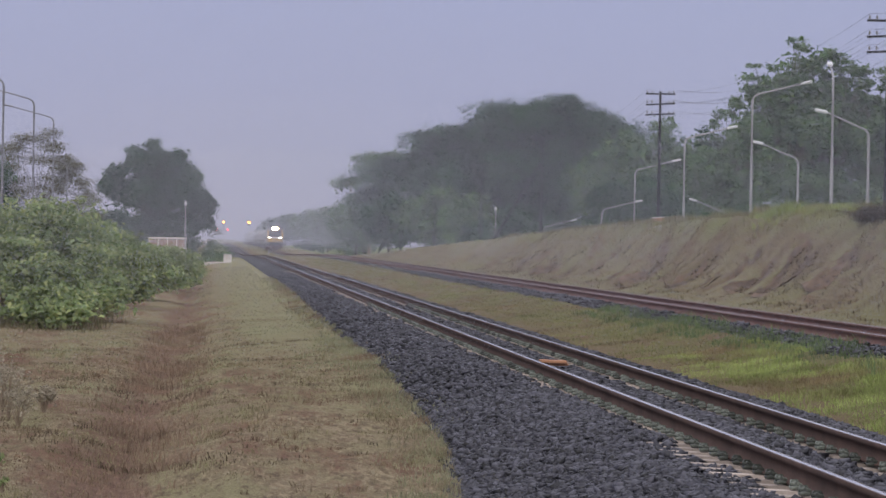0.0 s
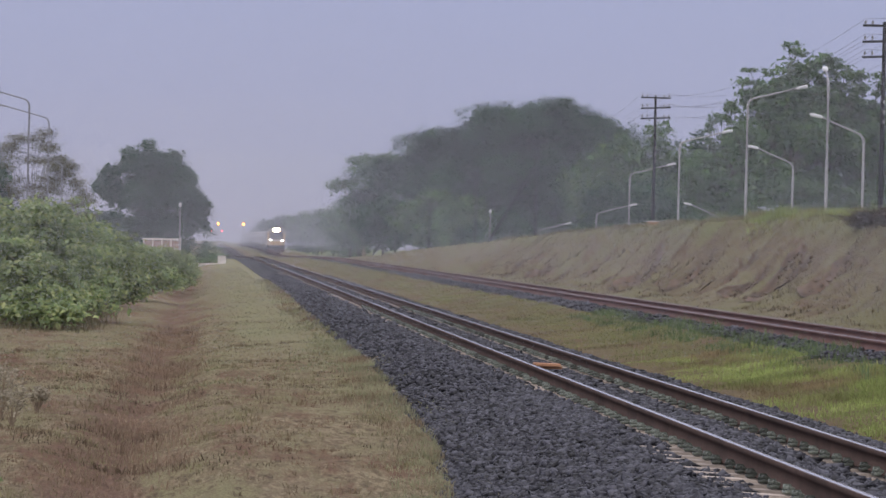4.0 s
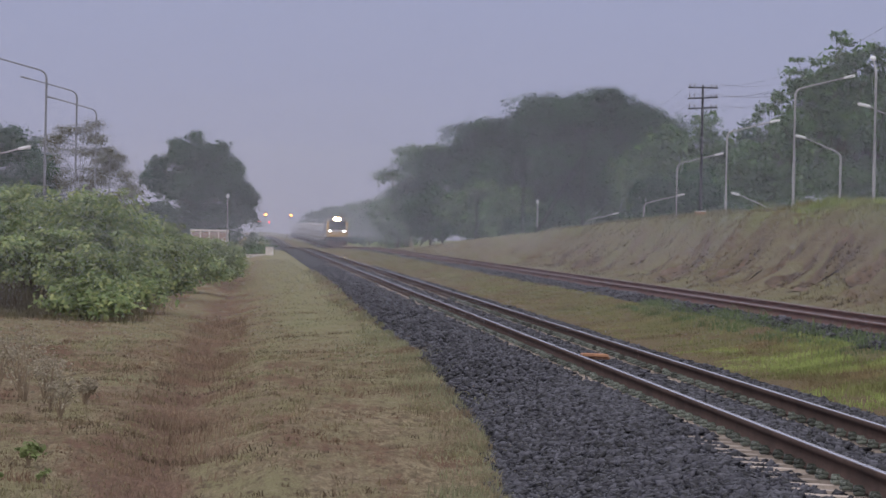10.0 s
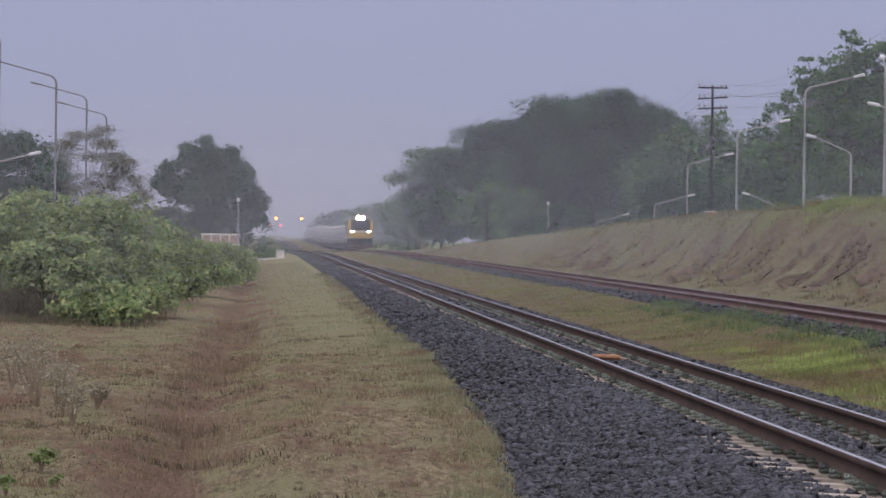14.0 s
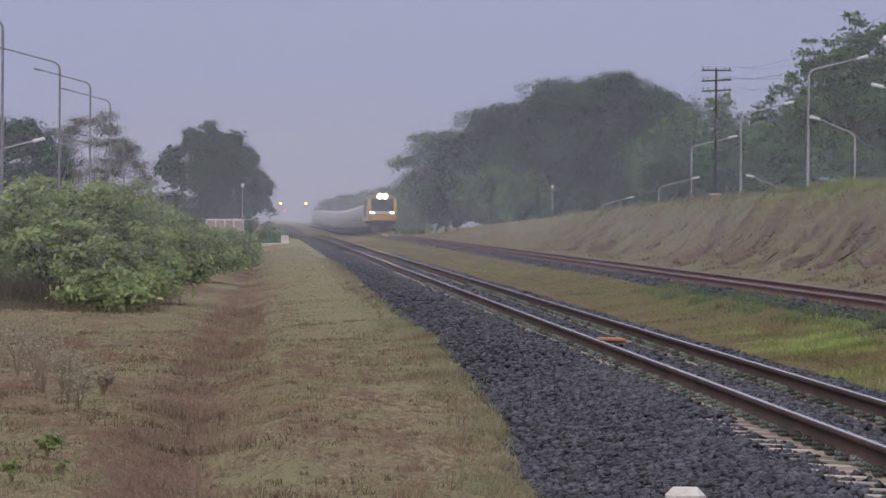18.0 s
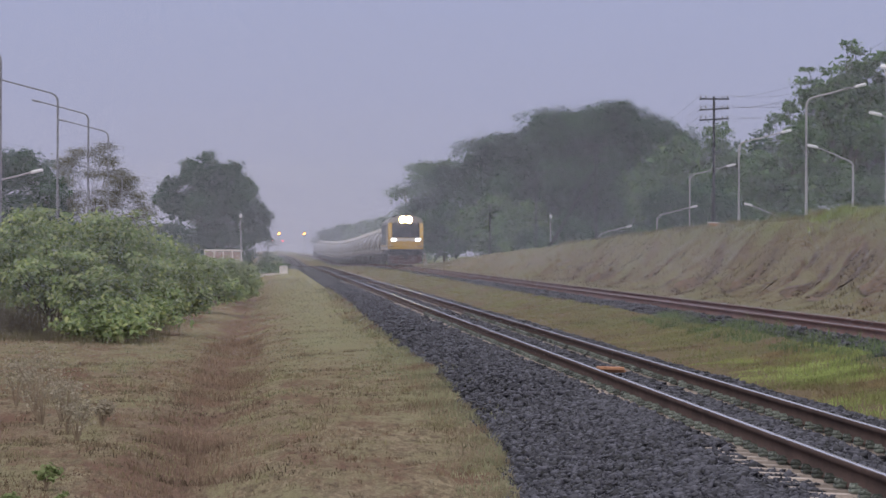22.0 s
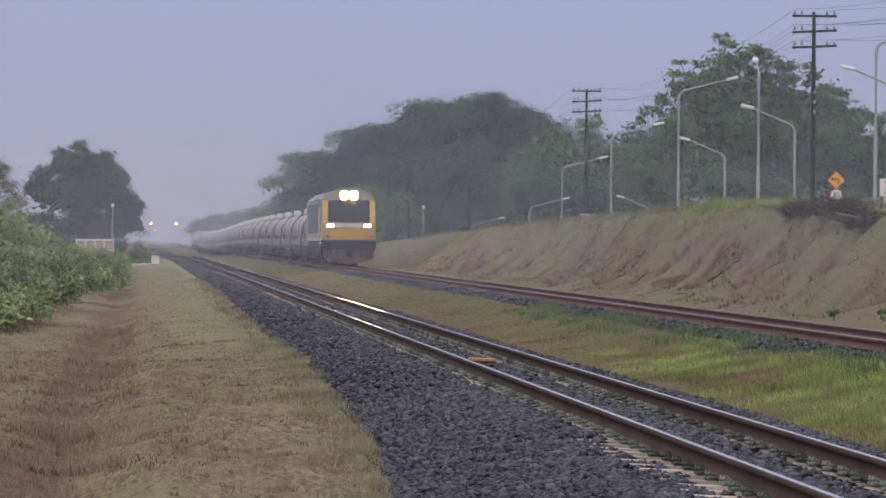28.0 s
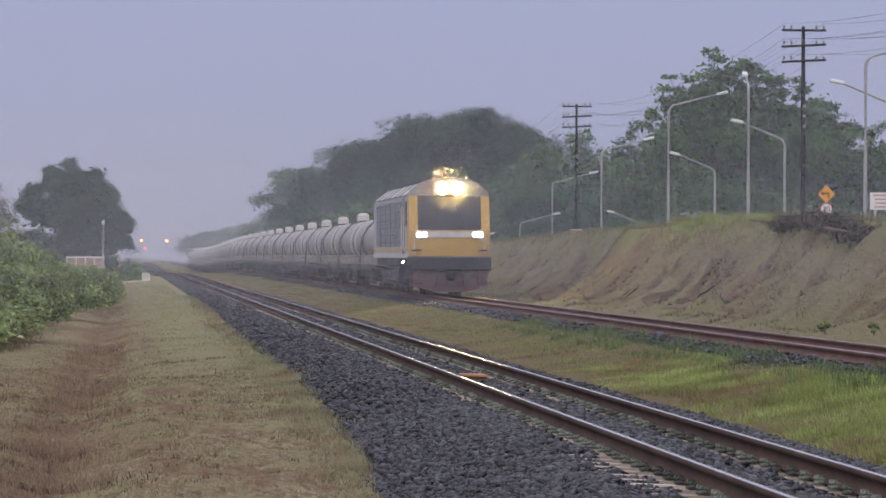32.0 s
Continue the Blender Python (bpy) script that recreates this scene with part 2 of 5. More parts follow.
def ground_material():
    m, nt, b, node, link = kit("verge_soil")
    p = node("ShaderNodeNewGeometry").outputs["Position"]
    xyz = node("ShaderNodeSeparateXYZ")
    link(p, xyz.inputs[0])
    x = xyz.outputs["X"]
    # growth and wear run along the line
    along = node("ShaderNodeMapping")
    along.inputs["Scale"].default_value = (1.0, 0.16, 1.0)
    link(p, along.inputs["Vector"])
    pl = along.outputs[0]
    n_big = grain(node, link, pl, 0.5, 4.0)
    n_mid = grain(node, link, pl, 1.4, 5.0)
    n_fine = grain(node, link, pl, 16.0, 5.0)
    n_tuft = grain(node, link, pl, 9.0, 6.0, 0.7)
    n_mote = grain(node, link, p, 45.0, 3.0)
    n_blot = grain(node, link, pl, 1.1, 6.0, 0.68)
    squash = node("ShaderNodeMapping")
    squash.inputs["Scale"].default_value = (0.32, 1.0, 0.32)
    link(p, squash.inputs["Vector"])
    n_rill = grain(node, link, squash.outputs[0], 0.95, 5.0, 0.6)

    def wob(amount):
        a = node("ShaderNodeMath")
        a.operation = "MULTIPLY_ADD"
        link(n_mid, a.inputs[0])
        a.inputs[1].default_value = amount
        link(x, a.inputs[2])
        return a.outputs[0]
    wx = wob(1.6)
    dry = mixed(node, link, spread(node, link, n_fine, 0.38, 0.62), (0.185, 0.143, 0.090), (0.350, 0.285, 0.180))
    dry = mixed(node, link, spread(node, link, n_mid, 0.46, 0.62), dry, (0.262, 0.232, 0.132))
    dry = mixed(node, link, spread(node, link, n_big, 0.50, 0.66), dry, (0.255, 0.190, 0.132))
    dry = mixed(node, link, spread(node, link, n_blot, 0.52, 0.62), dry, (0.200, 0.120, 0.082))
    dry = mixed(node, link, spread(node, link, n_blot, 0.46, 0.34), dry, (0.265, 0.240, 0.132))
    dry = mixed(node, link, spread(node, link, n_tuft, 0.53, 0.66), dry, (0.135, 0.098, 0.064))
    dry = mixed(node, link, spread(node, link, n_tuft, 0.44, 0.30, 0.0, 0.7), dry, (0.345, 0.300, 0.200))
    lush = node("ShaderNodeMath")
    lush.operation = "MULTIPLY"
    link(spread(node, link, xyz.outputs["Y"], 45.0, 85.0, 0.0, 0.8), lush.inputs[0])
    link(spread(node, link, wx, 0.6, 1.8), lush.inputs[1])
    dry = mixed(node, link, lush.outputs[0], dry, (0.275, 0.263, 0.148))
    rise = spread(node, link, wx, -0.7, -0.2)
    fall = spread(node, link, wx, 0.05, 0.5, 1.0, 0.0)
    path = node("ShaderNodeMath")
    path.operation = "MULTIPLY"
    link(rise, path.inputs[0])
    link(fall, path.inputs[1])
    red = mixed(node, link, spread(node, link, n_fine, 0.3, 0.7), (0.140, 0.088, 0.064), (0.265, 0.172, 0.122))
    worn = node("ShaderNodeMath")
    worn.operation = "MULTIPLY"
    link(path.outputs[0], worn.inputs[0])
    link(spread(node, link, n_blot, 0.34, 0.50), worn.inputs[1])
    left = mixed(node, link, worn.outputs[0], dry, red)
    green = mixed(node, link, spread(node, link, n_fine, 0.3, 0.7), (0.115, 0.108, 0.052), (0.225, 0.210, 0.098))
    green = mixed(node, link, spread(node, link, n_mid, 0.50, 0.62), green, (0.185, 0.130, 0.085))
    green = mixed(node, link, spread(node, link, wx, 7.9, 8.9, 0.75, 0.0), green, (0.200, 0.145, 0.095))
    mid = mixed(node, link, spread(node, link, wx, 6.6, 7.4), left, green)
    tan = mixed(node, link, spread(node, link, n_fine, 0.3, 0.7), (0.168, 0.142, 0.088), (0.276, 0.244, 0.152))
    tan = mixed(node, link, spread(node, link, n_big, 0.44, 0.58), tan, (0.208, 0.194, 0.110))
    tan = mixed(node, link, spread(node, link, n_blot, 0.52, 0.64), tan, (0.168, 0.118, 0.080))
    scar_mask = spread(node, link, n_rill, 0.49, 0.56)
    zone = node("ShaderNodeMath")
    zone.operation = "MULTIPLY"
    link(spread(node, link, scar_mask, 0.0, 1.0, 0.0, 0.45), zone.inputs[0])
    band = node("ShaderNodeMath")
    band.operation = "MULTIPLY"
    link(spread(node, link, wx, 14.8, 15.6), band.inputs[0])
    link(spread(node, link, wx, 17.6, 18.2, 1.0, 0.0), band.inputs[1])
    link(band.outputs[0], zone.inputs[1])
    raw = mixed(node, link, spread(node, link, n_fine, 0.35, 0.65), (0.088, 0.056, 0.040), (0.180, 0.112, 0.076))
    slope = mixed(node, link, zone.outputs[0], tan, raw)
    full = mixed(node, link, spread(node, link, wx, 13.4, 14.4), mid, slope)
    full = mixed(node, link, spread(node, link, wx, 17.3, 18.8), full, (0.180, 0.205, 0.092))
    hs = node("ShaderNodeHueSaturation")
    link(full, hs.inputs["Color"])
    link(spread(node, link, n_mote, 0.3, 0.7, 0.65, 1.3), hs.inputs["Value"])
    link(hs.outputs["Color"], b.inputs["Base Color"])
    b.inputs["Roughness"].default_value = 0.95
    b.inputs["Specular IOR Level"].default_value = 0.1
    bp = node("ShaderNodeBump", Strength=1.0, Distance=0.12)
    link(n_tuft, bp.inputs["Height"])
    link(bp.outputs[0], b.inputs["Normal"])
    return m


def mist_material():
    """Pale matte threads that stand in for haze and pass the sky's light both ways."""
    m, nt, b, node, link = kit("haze_threads")
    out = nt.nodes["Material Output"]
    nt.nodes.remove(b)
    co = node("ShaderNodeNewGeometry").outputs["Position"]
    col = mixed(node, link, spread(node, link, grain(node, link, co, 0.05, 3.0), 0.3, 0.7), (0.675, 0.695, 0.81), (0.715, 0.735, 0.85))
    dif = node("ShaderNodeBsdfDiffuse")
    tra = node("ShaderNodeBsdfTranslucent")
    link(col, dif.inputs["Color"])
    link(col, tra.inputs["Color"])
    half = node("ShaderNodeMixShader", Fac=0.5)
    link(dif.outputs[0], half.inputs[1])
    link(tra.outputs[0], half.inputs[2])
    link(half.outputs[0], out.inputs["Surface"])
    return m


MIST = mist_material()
GROUND = ground_material()

# ---- mesh helpers ----


def np_mesh(name, verts, faces):
    verts = np.asarray(verts, dtype=np.float32)
    faces = np.asarray(faces, dtype=np.int32)
    k = faces.shape[1]
    me = bpy.data.meshes.new(name)
    me.vertices.add(len(verts))
    me.vertices.foreach_set("co", verts.ravel())
    me.loops.add(faces.size)
    me.loops.foreach_set("vertex_index", faces.ravel())
    me.polygons.add(len(faces))
    me.polygons.foreach_set("loop_start", np.arange(len(faces), dtype=np.int32) * k)
    me.update(calc_edges=True)
    return me


def np_object(name, verts, faces, material, parent=None, smooth=False):
    me = np_mesh(name, verts, faces)
    me.materials.append(material)
    if smooth:
        me.polygons.foreach_set("use_smooth", np.ones(len(me.polygons), dtype=bool))
    ob = new(name, me)
    ob.parent = parent
    return ob


def part(name, bm, material, parent, label="", smooth=False):
    me = bpy.data.meshes.new(name)
    bmesh.ops.recalc_face_normals(bm, faces=bm.faces)
    bm.to_mesh(me)
    bm.free()
    me.materials.append(material)
    if smooth:
        for f in me.polygons:
            f.use_smooth = True
    ob = new(name, me)
    ob.parent = parent
    if label:
        ob["label"] = label
    return ob


def empty(name, x=0.0, y=0.0, z=0.0, turn=0.0):
    ob = new(name)
    ob.matrix_basis = pose(x, y, z, 0, 0, turn)
    return ob


def add_box(bm, c, s, bevel=0.0, turn=(0, 0, 0)):
    m = pose(*c, *turn) @ Matrix.Diagonal((*s, 1))
    made = bmesh.ops.create_cube(bm, size=1.0, matrix=m)["verts"]
    if bevel:
        edges = {e for v in made for e in v.link_edges}
        bmesh.ops.bevel(bm, geom=list(edges), offset=bevel, segments=1, affect="EDGES", clamp_overlap=True)
    return bm


def add_rod(bm, a, b, r0, r1=None, seg=8):
    a, b = Vector(a), Vector(b)
    d = b - a
    m = Matrix.Translation((a + b) / 2) @ d.to_track_quat("Z", "Y").to_matrix().to_4x4()
    bmesh.ops.create_cone(bm, cap_ends=True, segments=seg, radius1=r0, radius2=r0 if r1 is None else r1, depth=d.length, matrix=m)
    return bm


def box(name, parent, material, c, s, bevel=0.02, label="", turn=(0, 0, 0)):
    return part(name, add_box(bmesh.new(), c, s, bevel, turn), material, parent, label)


def rod(name, parent, material, a, b, r0, r1=None, seg=8, label="", smooth=True):
    return part(name, add_rod(bmesh.new(), a, b, r0, r1, seg), material, parent, label)


def add_tube(bm, pts, r0, r1=None, seg=6):
    """A tapered tube along a bent line."""
    r1 = r0 if r1 is None else r1
    n = len(pts)
    rings = []
    for i, p in enumerate(pts):
        p = Vector(p)
        d = (Vector(pts[min(i + 1, n - 1)]) - Vector(pts[max(i - 1, 0)])).normalized()
        q = d.to_track_quat("Z", "Y")
        r = r0 + (r1 - r0) * i / (n - 1)
        rings.append([bm.verts.new(p + q @ Vector((r * math.cos(2 * math.pi * k / seg), r * math.sin(2 * math.pi * k / seg), 0))) for k in range(seg)])
    for a, b in zip(rings, rings[1:]):
        for k in range(seg):
            bm.faces.new((a[k], a[(k + 1) % seg], b[(k + 1) % seg], b[k]))
    bm.faces.new(rings[0][::-1])
    bm.faces.new(rings[-1])
    return bm


def add_extrusion(bm, section, y0, y1):
    """A closed x-z outline drawn out along y."""
    a = [bm.verts.new((x, y0, z)) for x, z in section]
    b = [bm.verts.new((x, y1, z)) for x, z in section]
    n = len(section)
    for k in range(n):
        bm.faces.new((a[k], a[(k + 1) % n], b[(k + 1) % n], b[k]))
    bm.faces.new(a[::-1])
    bm.faces.new(b)
    return bm


def smoothstep(a, b, x):
    t = np.clip((np.asarray(x, dtype=float) - a) / (b - a), 0, 1)
    return t * t * (3 - 2 * t)


def lattice(ix, iy, seed):
    h = np.sin(ix * 127.1 + iy * 311.7 + seed * 74.7) * 43758.5453
    return h - np.floor(h)


def ripple(x, y, seed=0):
    """Smooth value noise between 0 and 1."""
    x, y = np.asarray(x, dtype=float), np.asarray(y, dtype=float)
    ix, iy = np.floor(x), np.floor(y)
    u, v = x - ix, y - iy
    u, v = u * u * (3 - 2 * u), v * v * (3 - 2 * v)
    a, b = lattice(ix, iy, seed), lattice(ix + 1, iy, seed)
    c, d = lattice(ix, iy + 1, seed), lattice(ix + 1, iy + 1, seed)
    return (a * (1 - u) + b * u) * (1 - v) + (c * (1 - u) + d * u) * v


# ---- the lie of the land ----
NEAR_X = 4.778      # centre line of the near track
FAR_X = 11.0        # centre line of the far track
FAR_Z = 0.19        # top of the far rails
GAUGE = 1.067


def dip(y):
    return 0.8 * smoothstep(320, 560, y) * (1 - 0.55 * smoothstep(600, 780, y))


def crest(y):
    return np.interp(y, [0, 88, 100, 112, 148, 190, 282, 371, 520, 900], [2.25, 2.40, 2.52, 2.63, 2.50, 2.20, 1.35, 0.45, -0.1, -0.2])


def edge(y):
    """Where the left toe of the ballast meets the grass."""
    return np.interp(y, [20, 31, 38, 58, 80, 100, 130, 200], [1.9, 2.1, 2.42, 2.70, 2.74, 2.75, 2.90, 2.95])


# where the cutting face has slipped: middle along the line, foot, head, half length, depth
SCARS = [(75.0, 14.3, 15.2, 1.2, 0.16), (87.0, 15.2, 16.3, 1.3, 0.22), (94.3, 14.9, 16.5, 2.2, 0.42), (100.6, 14.3, 16.6, 3.0, 0.40), (105.6, 14.6, 15.9, 1.2, 0.25),
         (110.2, 14.3, 16.0, 1.8, 0.48), (114.2, 14.7, 15.6, 1.0, 0.22), (119.0, 14.3, 16.2, 3.2, 0.42), (125.5, 14.6, 15.9, 1.6, 0.34), (132.0, 14.0, 16.4, 2.6, 0.42), (140.3, 14.6, 15.9, 1.4, 0.38),
         (148.0, 14.3, 16.0, 2.4, 0.36), (157.4, 13.9, 15.3, 2.2, 0.40), (169.6, 14.2, 15.6, 2.6, 0.36), (184.0, 14.0, 15.8, 3.0, 0.36), (203.0, 14.0, 15.8, 3.4, 0.36), (226.5, 13.8, 15.9, 4.0, 0.36)]


def slipped(x, y):
    """How far, from 0 to 1, a scar has eaten into the face: gently from the near side, with a steep far wall."""
    best = np.zeros(np.broadcast(x, y).shape)
    deep = np.zeros_like(best)
    for yc, x0, x1, w, d in SCARS:
        sx = (x - (x0 + x1) / 2) / ((x1 - x0) / 2) + 0.5 * (ripple(y * 0.9, x * 0.9, 91) - 0.5)
        t = (y - yc) / (2 * w) + 0.5 + 0.16 * (ripple(x * 0.9, y * 0.5, 92) - 0.5)
        k = np.clip(1.15 * (1 - sx * sx), 0, 1) * np.interp(t, [0, 0.45, 0.86, 1.0], [0, 0.45, 1.0, 0])
        deep = np.where(k > best, d, deep)
        best = np.maximum(best, k)
    return best, deep


def ground_height(x, y):
    x, y = np.asarray(x, dtype=float), np.asarray(y, dtype=float)
    z = np.interp(x, [-60, -12, -6, -1.6, -0.7, 0.2, 2.2, 2.4, 6.6, 7.0, 8.2, 9.3, 12.7, 13.4], [-0.6, -0.45, -0.52, -0.62, -0.80, -0.56, -0.52, -0.75, -0.75, -0.42, -0.30, -0.06, -0.12, -0.02])
    e = edge(y)
    toe = np.interp(e, [2.0, 2.35, 3.25], [-0.66, -0.58, -0.25]) + 0.03
    k = np.clip((x - 0.2) / (e - 0.2), 0, 1)
    z = np.where((x > 0.2) & (x < e), -0.56 + (toe + 0.56) * k, np.where((x >= e) & (x < 6.6), -0.80, z))
    c = crest(y)
    k = np.clip((x - 13.4) / 4.2, 0, 1)
    k = np.interp(k, [0, 0.3, 0.55, 0.86, 1.0], [0, 0.13, 0.42, 0.93, 1.0])
    gully = ripple(y * 0.33 + x * 0.12, x * 0.15, 3) + 0.5 * ripple(y * 0.9 + x * 0.2, x * 0.4, 4)
    cut = np.sin(np.pi * np.clip((x - 13.6) / 4.4, 0, 1)) * np.clip(c / 2.65, 0, 1)
    bank = -0.02 + (c + 0.02) * k - 1.5 * cut * np.clip(gully - 0.78, 0, 1) + 0.5 * cut * (ripple(x * 1.3, y * 0.9, 8) - 0.5)
    eaten, deep = slipped(x, y)
    z = np.where(x > 13.4, bank - 1.3 * eaten * deep, z)
    # the plateau beyond the crest falls away with distance
    fall = np.interp(y, [0, 150, 200, 230, 260, 300, 500], [0, -0.7, -1.3, -2.3, -3.6, -5.2, -6])
    z = z + np.where(x > 18.5, fall * smoothstep(18.5, 25, x), 0)
    near = np.exp(-np.maximum(y, 0) / 120)
    z = z + near * (0.10 * (ripple(x * 0.6, y * 0.3, 1) - 0.5) + 0.09 * (ripple(x * 2.2, y * 0.7, 2) - 0.5) + 0.025 * (ripple(x * 7, y * 7, 5) - 0.5))
    return z - dip(y)


def build_ground():
    xs = np.concatenate([[-3000, -1200, -500, -220, -120, -70, -45, -30, -22, -17], np.arange(-14, -8, 0.5), np.arange(-8, 13, 0.2), np.arange(13, 19, 0.15), np.arange(19, 26, 0.5), [28, 32, 38, 46, 60, 80, 120, 220, 500, 1200, 3000]])
    ys = np.concatenate([[-600, -150, -50, -20, 0, 10], np.arange(16, 70, 0.25), np.arange(70, 150, 0.4), np.arange(150, 300, 1.5), np.arange(300, 560, 6), [600, 650, 700, 800, 900, 1000, 1300, 1800, 2600, 4500]])
    gx, gy = np.meshgrid(xs, ys)
    v = np.stack([gx, gy, ground_height(gx, gy)], -1).reshape(-1, 3)
    nx, ny = len(xs), len(ys)
    i = (np.arange(ny - 1)[:, None] * nx + np.arange(nx - 1)[None]).ravel()
    f = np.stack([i, i + 1, i + nx + 1, i + nx], -1)
    ob = np_object("ground", v, f, GROUND, smooth=True)
    tagged(ob, "dry grass verge, grassy strip and eroded cutting slope", "ground", kind="structure")


build_ground()

# ---- tracks ----


def rail_section(w=1.0):
    half = [(0.030, 0.0), (0.036, -0.006), (0.036, -0.040), (0.010, -0.052), (0.010, -0.142), (0.070, -0.158), (0.070, -0.170)]
    return [(x * w, z) for x, z in half] + [(-x * w, z) for x, z in half[::-1]]


def build_rail(parent, x, z0, side, top_width=0.056, label=""):
    ys = np.concatenate([np.arange(-40, 380, 20.0), np.arange(380, 560, 12.0), np.arange(560, 1400, 60.0)])
    sec = rail_section()
    n = len(sec)
    v = [(x + sx, y, z0 + sz - float(dip(y))) for y in ys for sx, sz in sec]
    f = [(i * n + k, i * n + (k + 1) % n, (i + 1) * n + (k + 1) % n, (i + 1) * n + k) for i in range(len(ys) - 1) for k in range(n)]
    rail = np_object("rail", v, f, side, parent)
    rail["label"] = label
    h = top_width / 2
    v = [(x + sx, y, z0 + sz - float(dip(y))) for y in ys for sx, sz in ((-h, 0.0008), (-h * 0.55, 0.0042), (0, 0.0052), (h * 0.55, 0.0042), (h, 0.0008))]
    f = [(i * 5 + k, i * 5 + k + 1, (i + 1) * 5 + k + 1, (i + 1) * 5 + k) for i in range(len(ys) - 1) for k in range(4)]
    face = np_object("running_surface", v, f, RAIL_TOP, rail, smooth=True)
    face["label"] = "bright worn top of the rail"


def scatter_stones(n, x0, x1, y0, y1, height, size, seed, keep=None, flat=0.62):
    """Angular broken stones strewn over a bed; returns verts and faces."""
    rng = np.random.default_rng(seed)
    x, y = rng.uniform(x0, x1, n), rng.uniform(y0, y1, n)
    if keep is not None:
        ok = keep(x, y, rng)
        x, y = x[ok], y[ok]
        n = len(x)
    tips = np.array([(1, 0, 0), (-1, 0, 0), (0, 1, 0), (0, -1, 0), (0, 0, 1), (0, 0, -1)], dtype=float)
    tris = np.array([(a, b, c) if (i + j + k) % 2 == 0 else (a, c, b) for i, a in enumerate((0, 1)) for j, b in enumerate((2, 3)) for k, c in enumerate((4, 5))])
    v = tips[None] + rng.uniform(-0.42, 0.42, (n, 6, 3))
    v *= (size * rng.uniform(0.55, 1.35, (n, 1, 1)) * rng.uniform(0.55, 1.3, (n, 1, 3))) * 0.80
    q = rng.normal(size=(n, 4))
    q /= np.linalg.norm(q, axis=1, keepdims=True)
    w, a, b, c = q.T
    R = np.stack([1 - 2 * (b * b + c * c), 2 * (a * b - c * w), 2 * (a * c + b * w), 2 * (a * b + c * w), 1 - 2 * (a * a + c * c), 2 * (b * c - a * w), 2 * (a * c - b * w), 2 * (b * c + a * w), 1 - 2 * (a * a + b * b)], -1).reshape(n, 3, 3)
    v = np.einsum("nij,nkj->nki", R, v)
    v[..., 2] *= flat
    v[..., 0] += x[:, None]
    v[..., 1] += y[:, None]
    v[..., 2] += (height(x, y) + rng.uniform(-0.45, 0.5, n) * size)[:, None]
    f = (tris[None] + 6 * np.arange(n)[:, None, None]).reshape(-1, 3)
    return v.reshape(-1, 3), f


BED = [(1.75, -0.74), (2.35, -0.60), (3.25, -0.24), (3.50, -0.175), (3.95, -0.178), (4.08, -0.212), (4.45, -0.225), (4.58, -0.175), (5.02, -0.178), (5.10, -0.215), (5.50, -0.235), (5.6, -0.185), (5.95, -0.185), (6.25, -0.24), (6.75, -0.55)]


def bed_height(x, y):
    z = np.interp(x, [p[0] for p in BED], [p[1] for p in BED])
    shoulder = np.where((x > 3.45) & (x < 4.3), smoothstep(32.0, 34.5, y), 1.0)
    z = np.where(shoulder < 1, np.minimum(z, z * shoulder + (-0.205) * (1 - shoulder)), z)
    wave = 0.03 * (ripple(x * 1.1, y * 0.35, 11) - 0.4) + 0.012 * (ripple(x * 2.7, y * 1.6, 12) - 0.4)
    on_sleepers = np.exp(-((x - 4.778) / 1.0) ** 4)
    return z + wave * (1 - 0.6 * on_sleepers) - dip(y)


def far_bed_height(x, y):
    z = np.interp(x, [8.9, 9.6, 10.0, 12.0, 12.4, 13.1], [-0.28, -0.06, 0.0, 0.0, -0.06, -0.25])
    return z + 0.05 * (ripple(x * 1.1, y * 0.4, 13) - 0.4) - dip(y)


def build_bed(name, xs, height, label):
    ys = np.concatenate([np.arange(14, 120, 0.5), np.arange(120, 300, 3.0), np.arange(300, 600, 12.0), [650, 700, 800, 1000, 1400]])
    xs = np.asarray(xs)
    gx, gy = np.meshgrid(xs, ys)
    v = np.stack([gx, gy, height(gx, gy) - 0.015], -1).reshape(-1, 3)
    nx, ny = len(xs), len(ys)
    i = (np.arange(ny - 1)[:, None] * nx + np.arange(nx - 1)[None]).ravel()
    f = np.stack([i, i + 1, i + nx + 1, i + nx], -1)
    ob = np_object(name, v, f, BALLAST_BED)
    return tagged(ob, label, "ballast", kind="structure")


near_track = tagged(empty("railway_track"), "metre-gauge track with rusty rails on concrete sleepers", "railway track", kind="structure")
far_track = tagged(empty("railway_track"), "second track with red-rusted rails on grown-over ballast", "railway track", kind="structure")
for s in (-1, 1):
    build_rail(near_track, NEAR_X + s * GAUGE / 2, 0.0, RAIL_SIDE, label="brown rusty steel rail")
    build_rail(far_track, FAR_X + s * GAUGE / 2, FAR_Z, RAIL_OLD, 0.05, label="red-rusted steel rail")
bed_near = build_bed("ballast_bed", np.linspace(1.75, 6.75, 44), bed_height, "dark crushed-stone ballast bed of the near track")
bed_far = build_bed("ballast_bed", np.linspace(8.9, 13.1, 24), far_bed_height, "dark ballast bed of the far track, partly grown over")


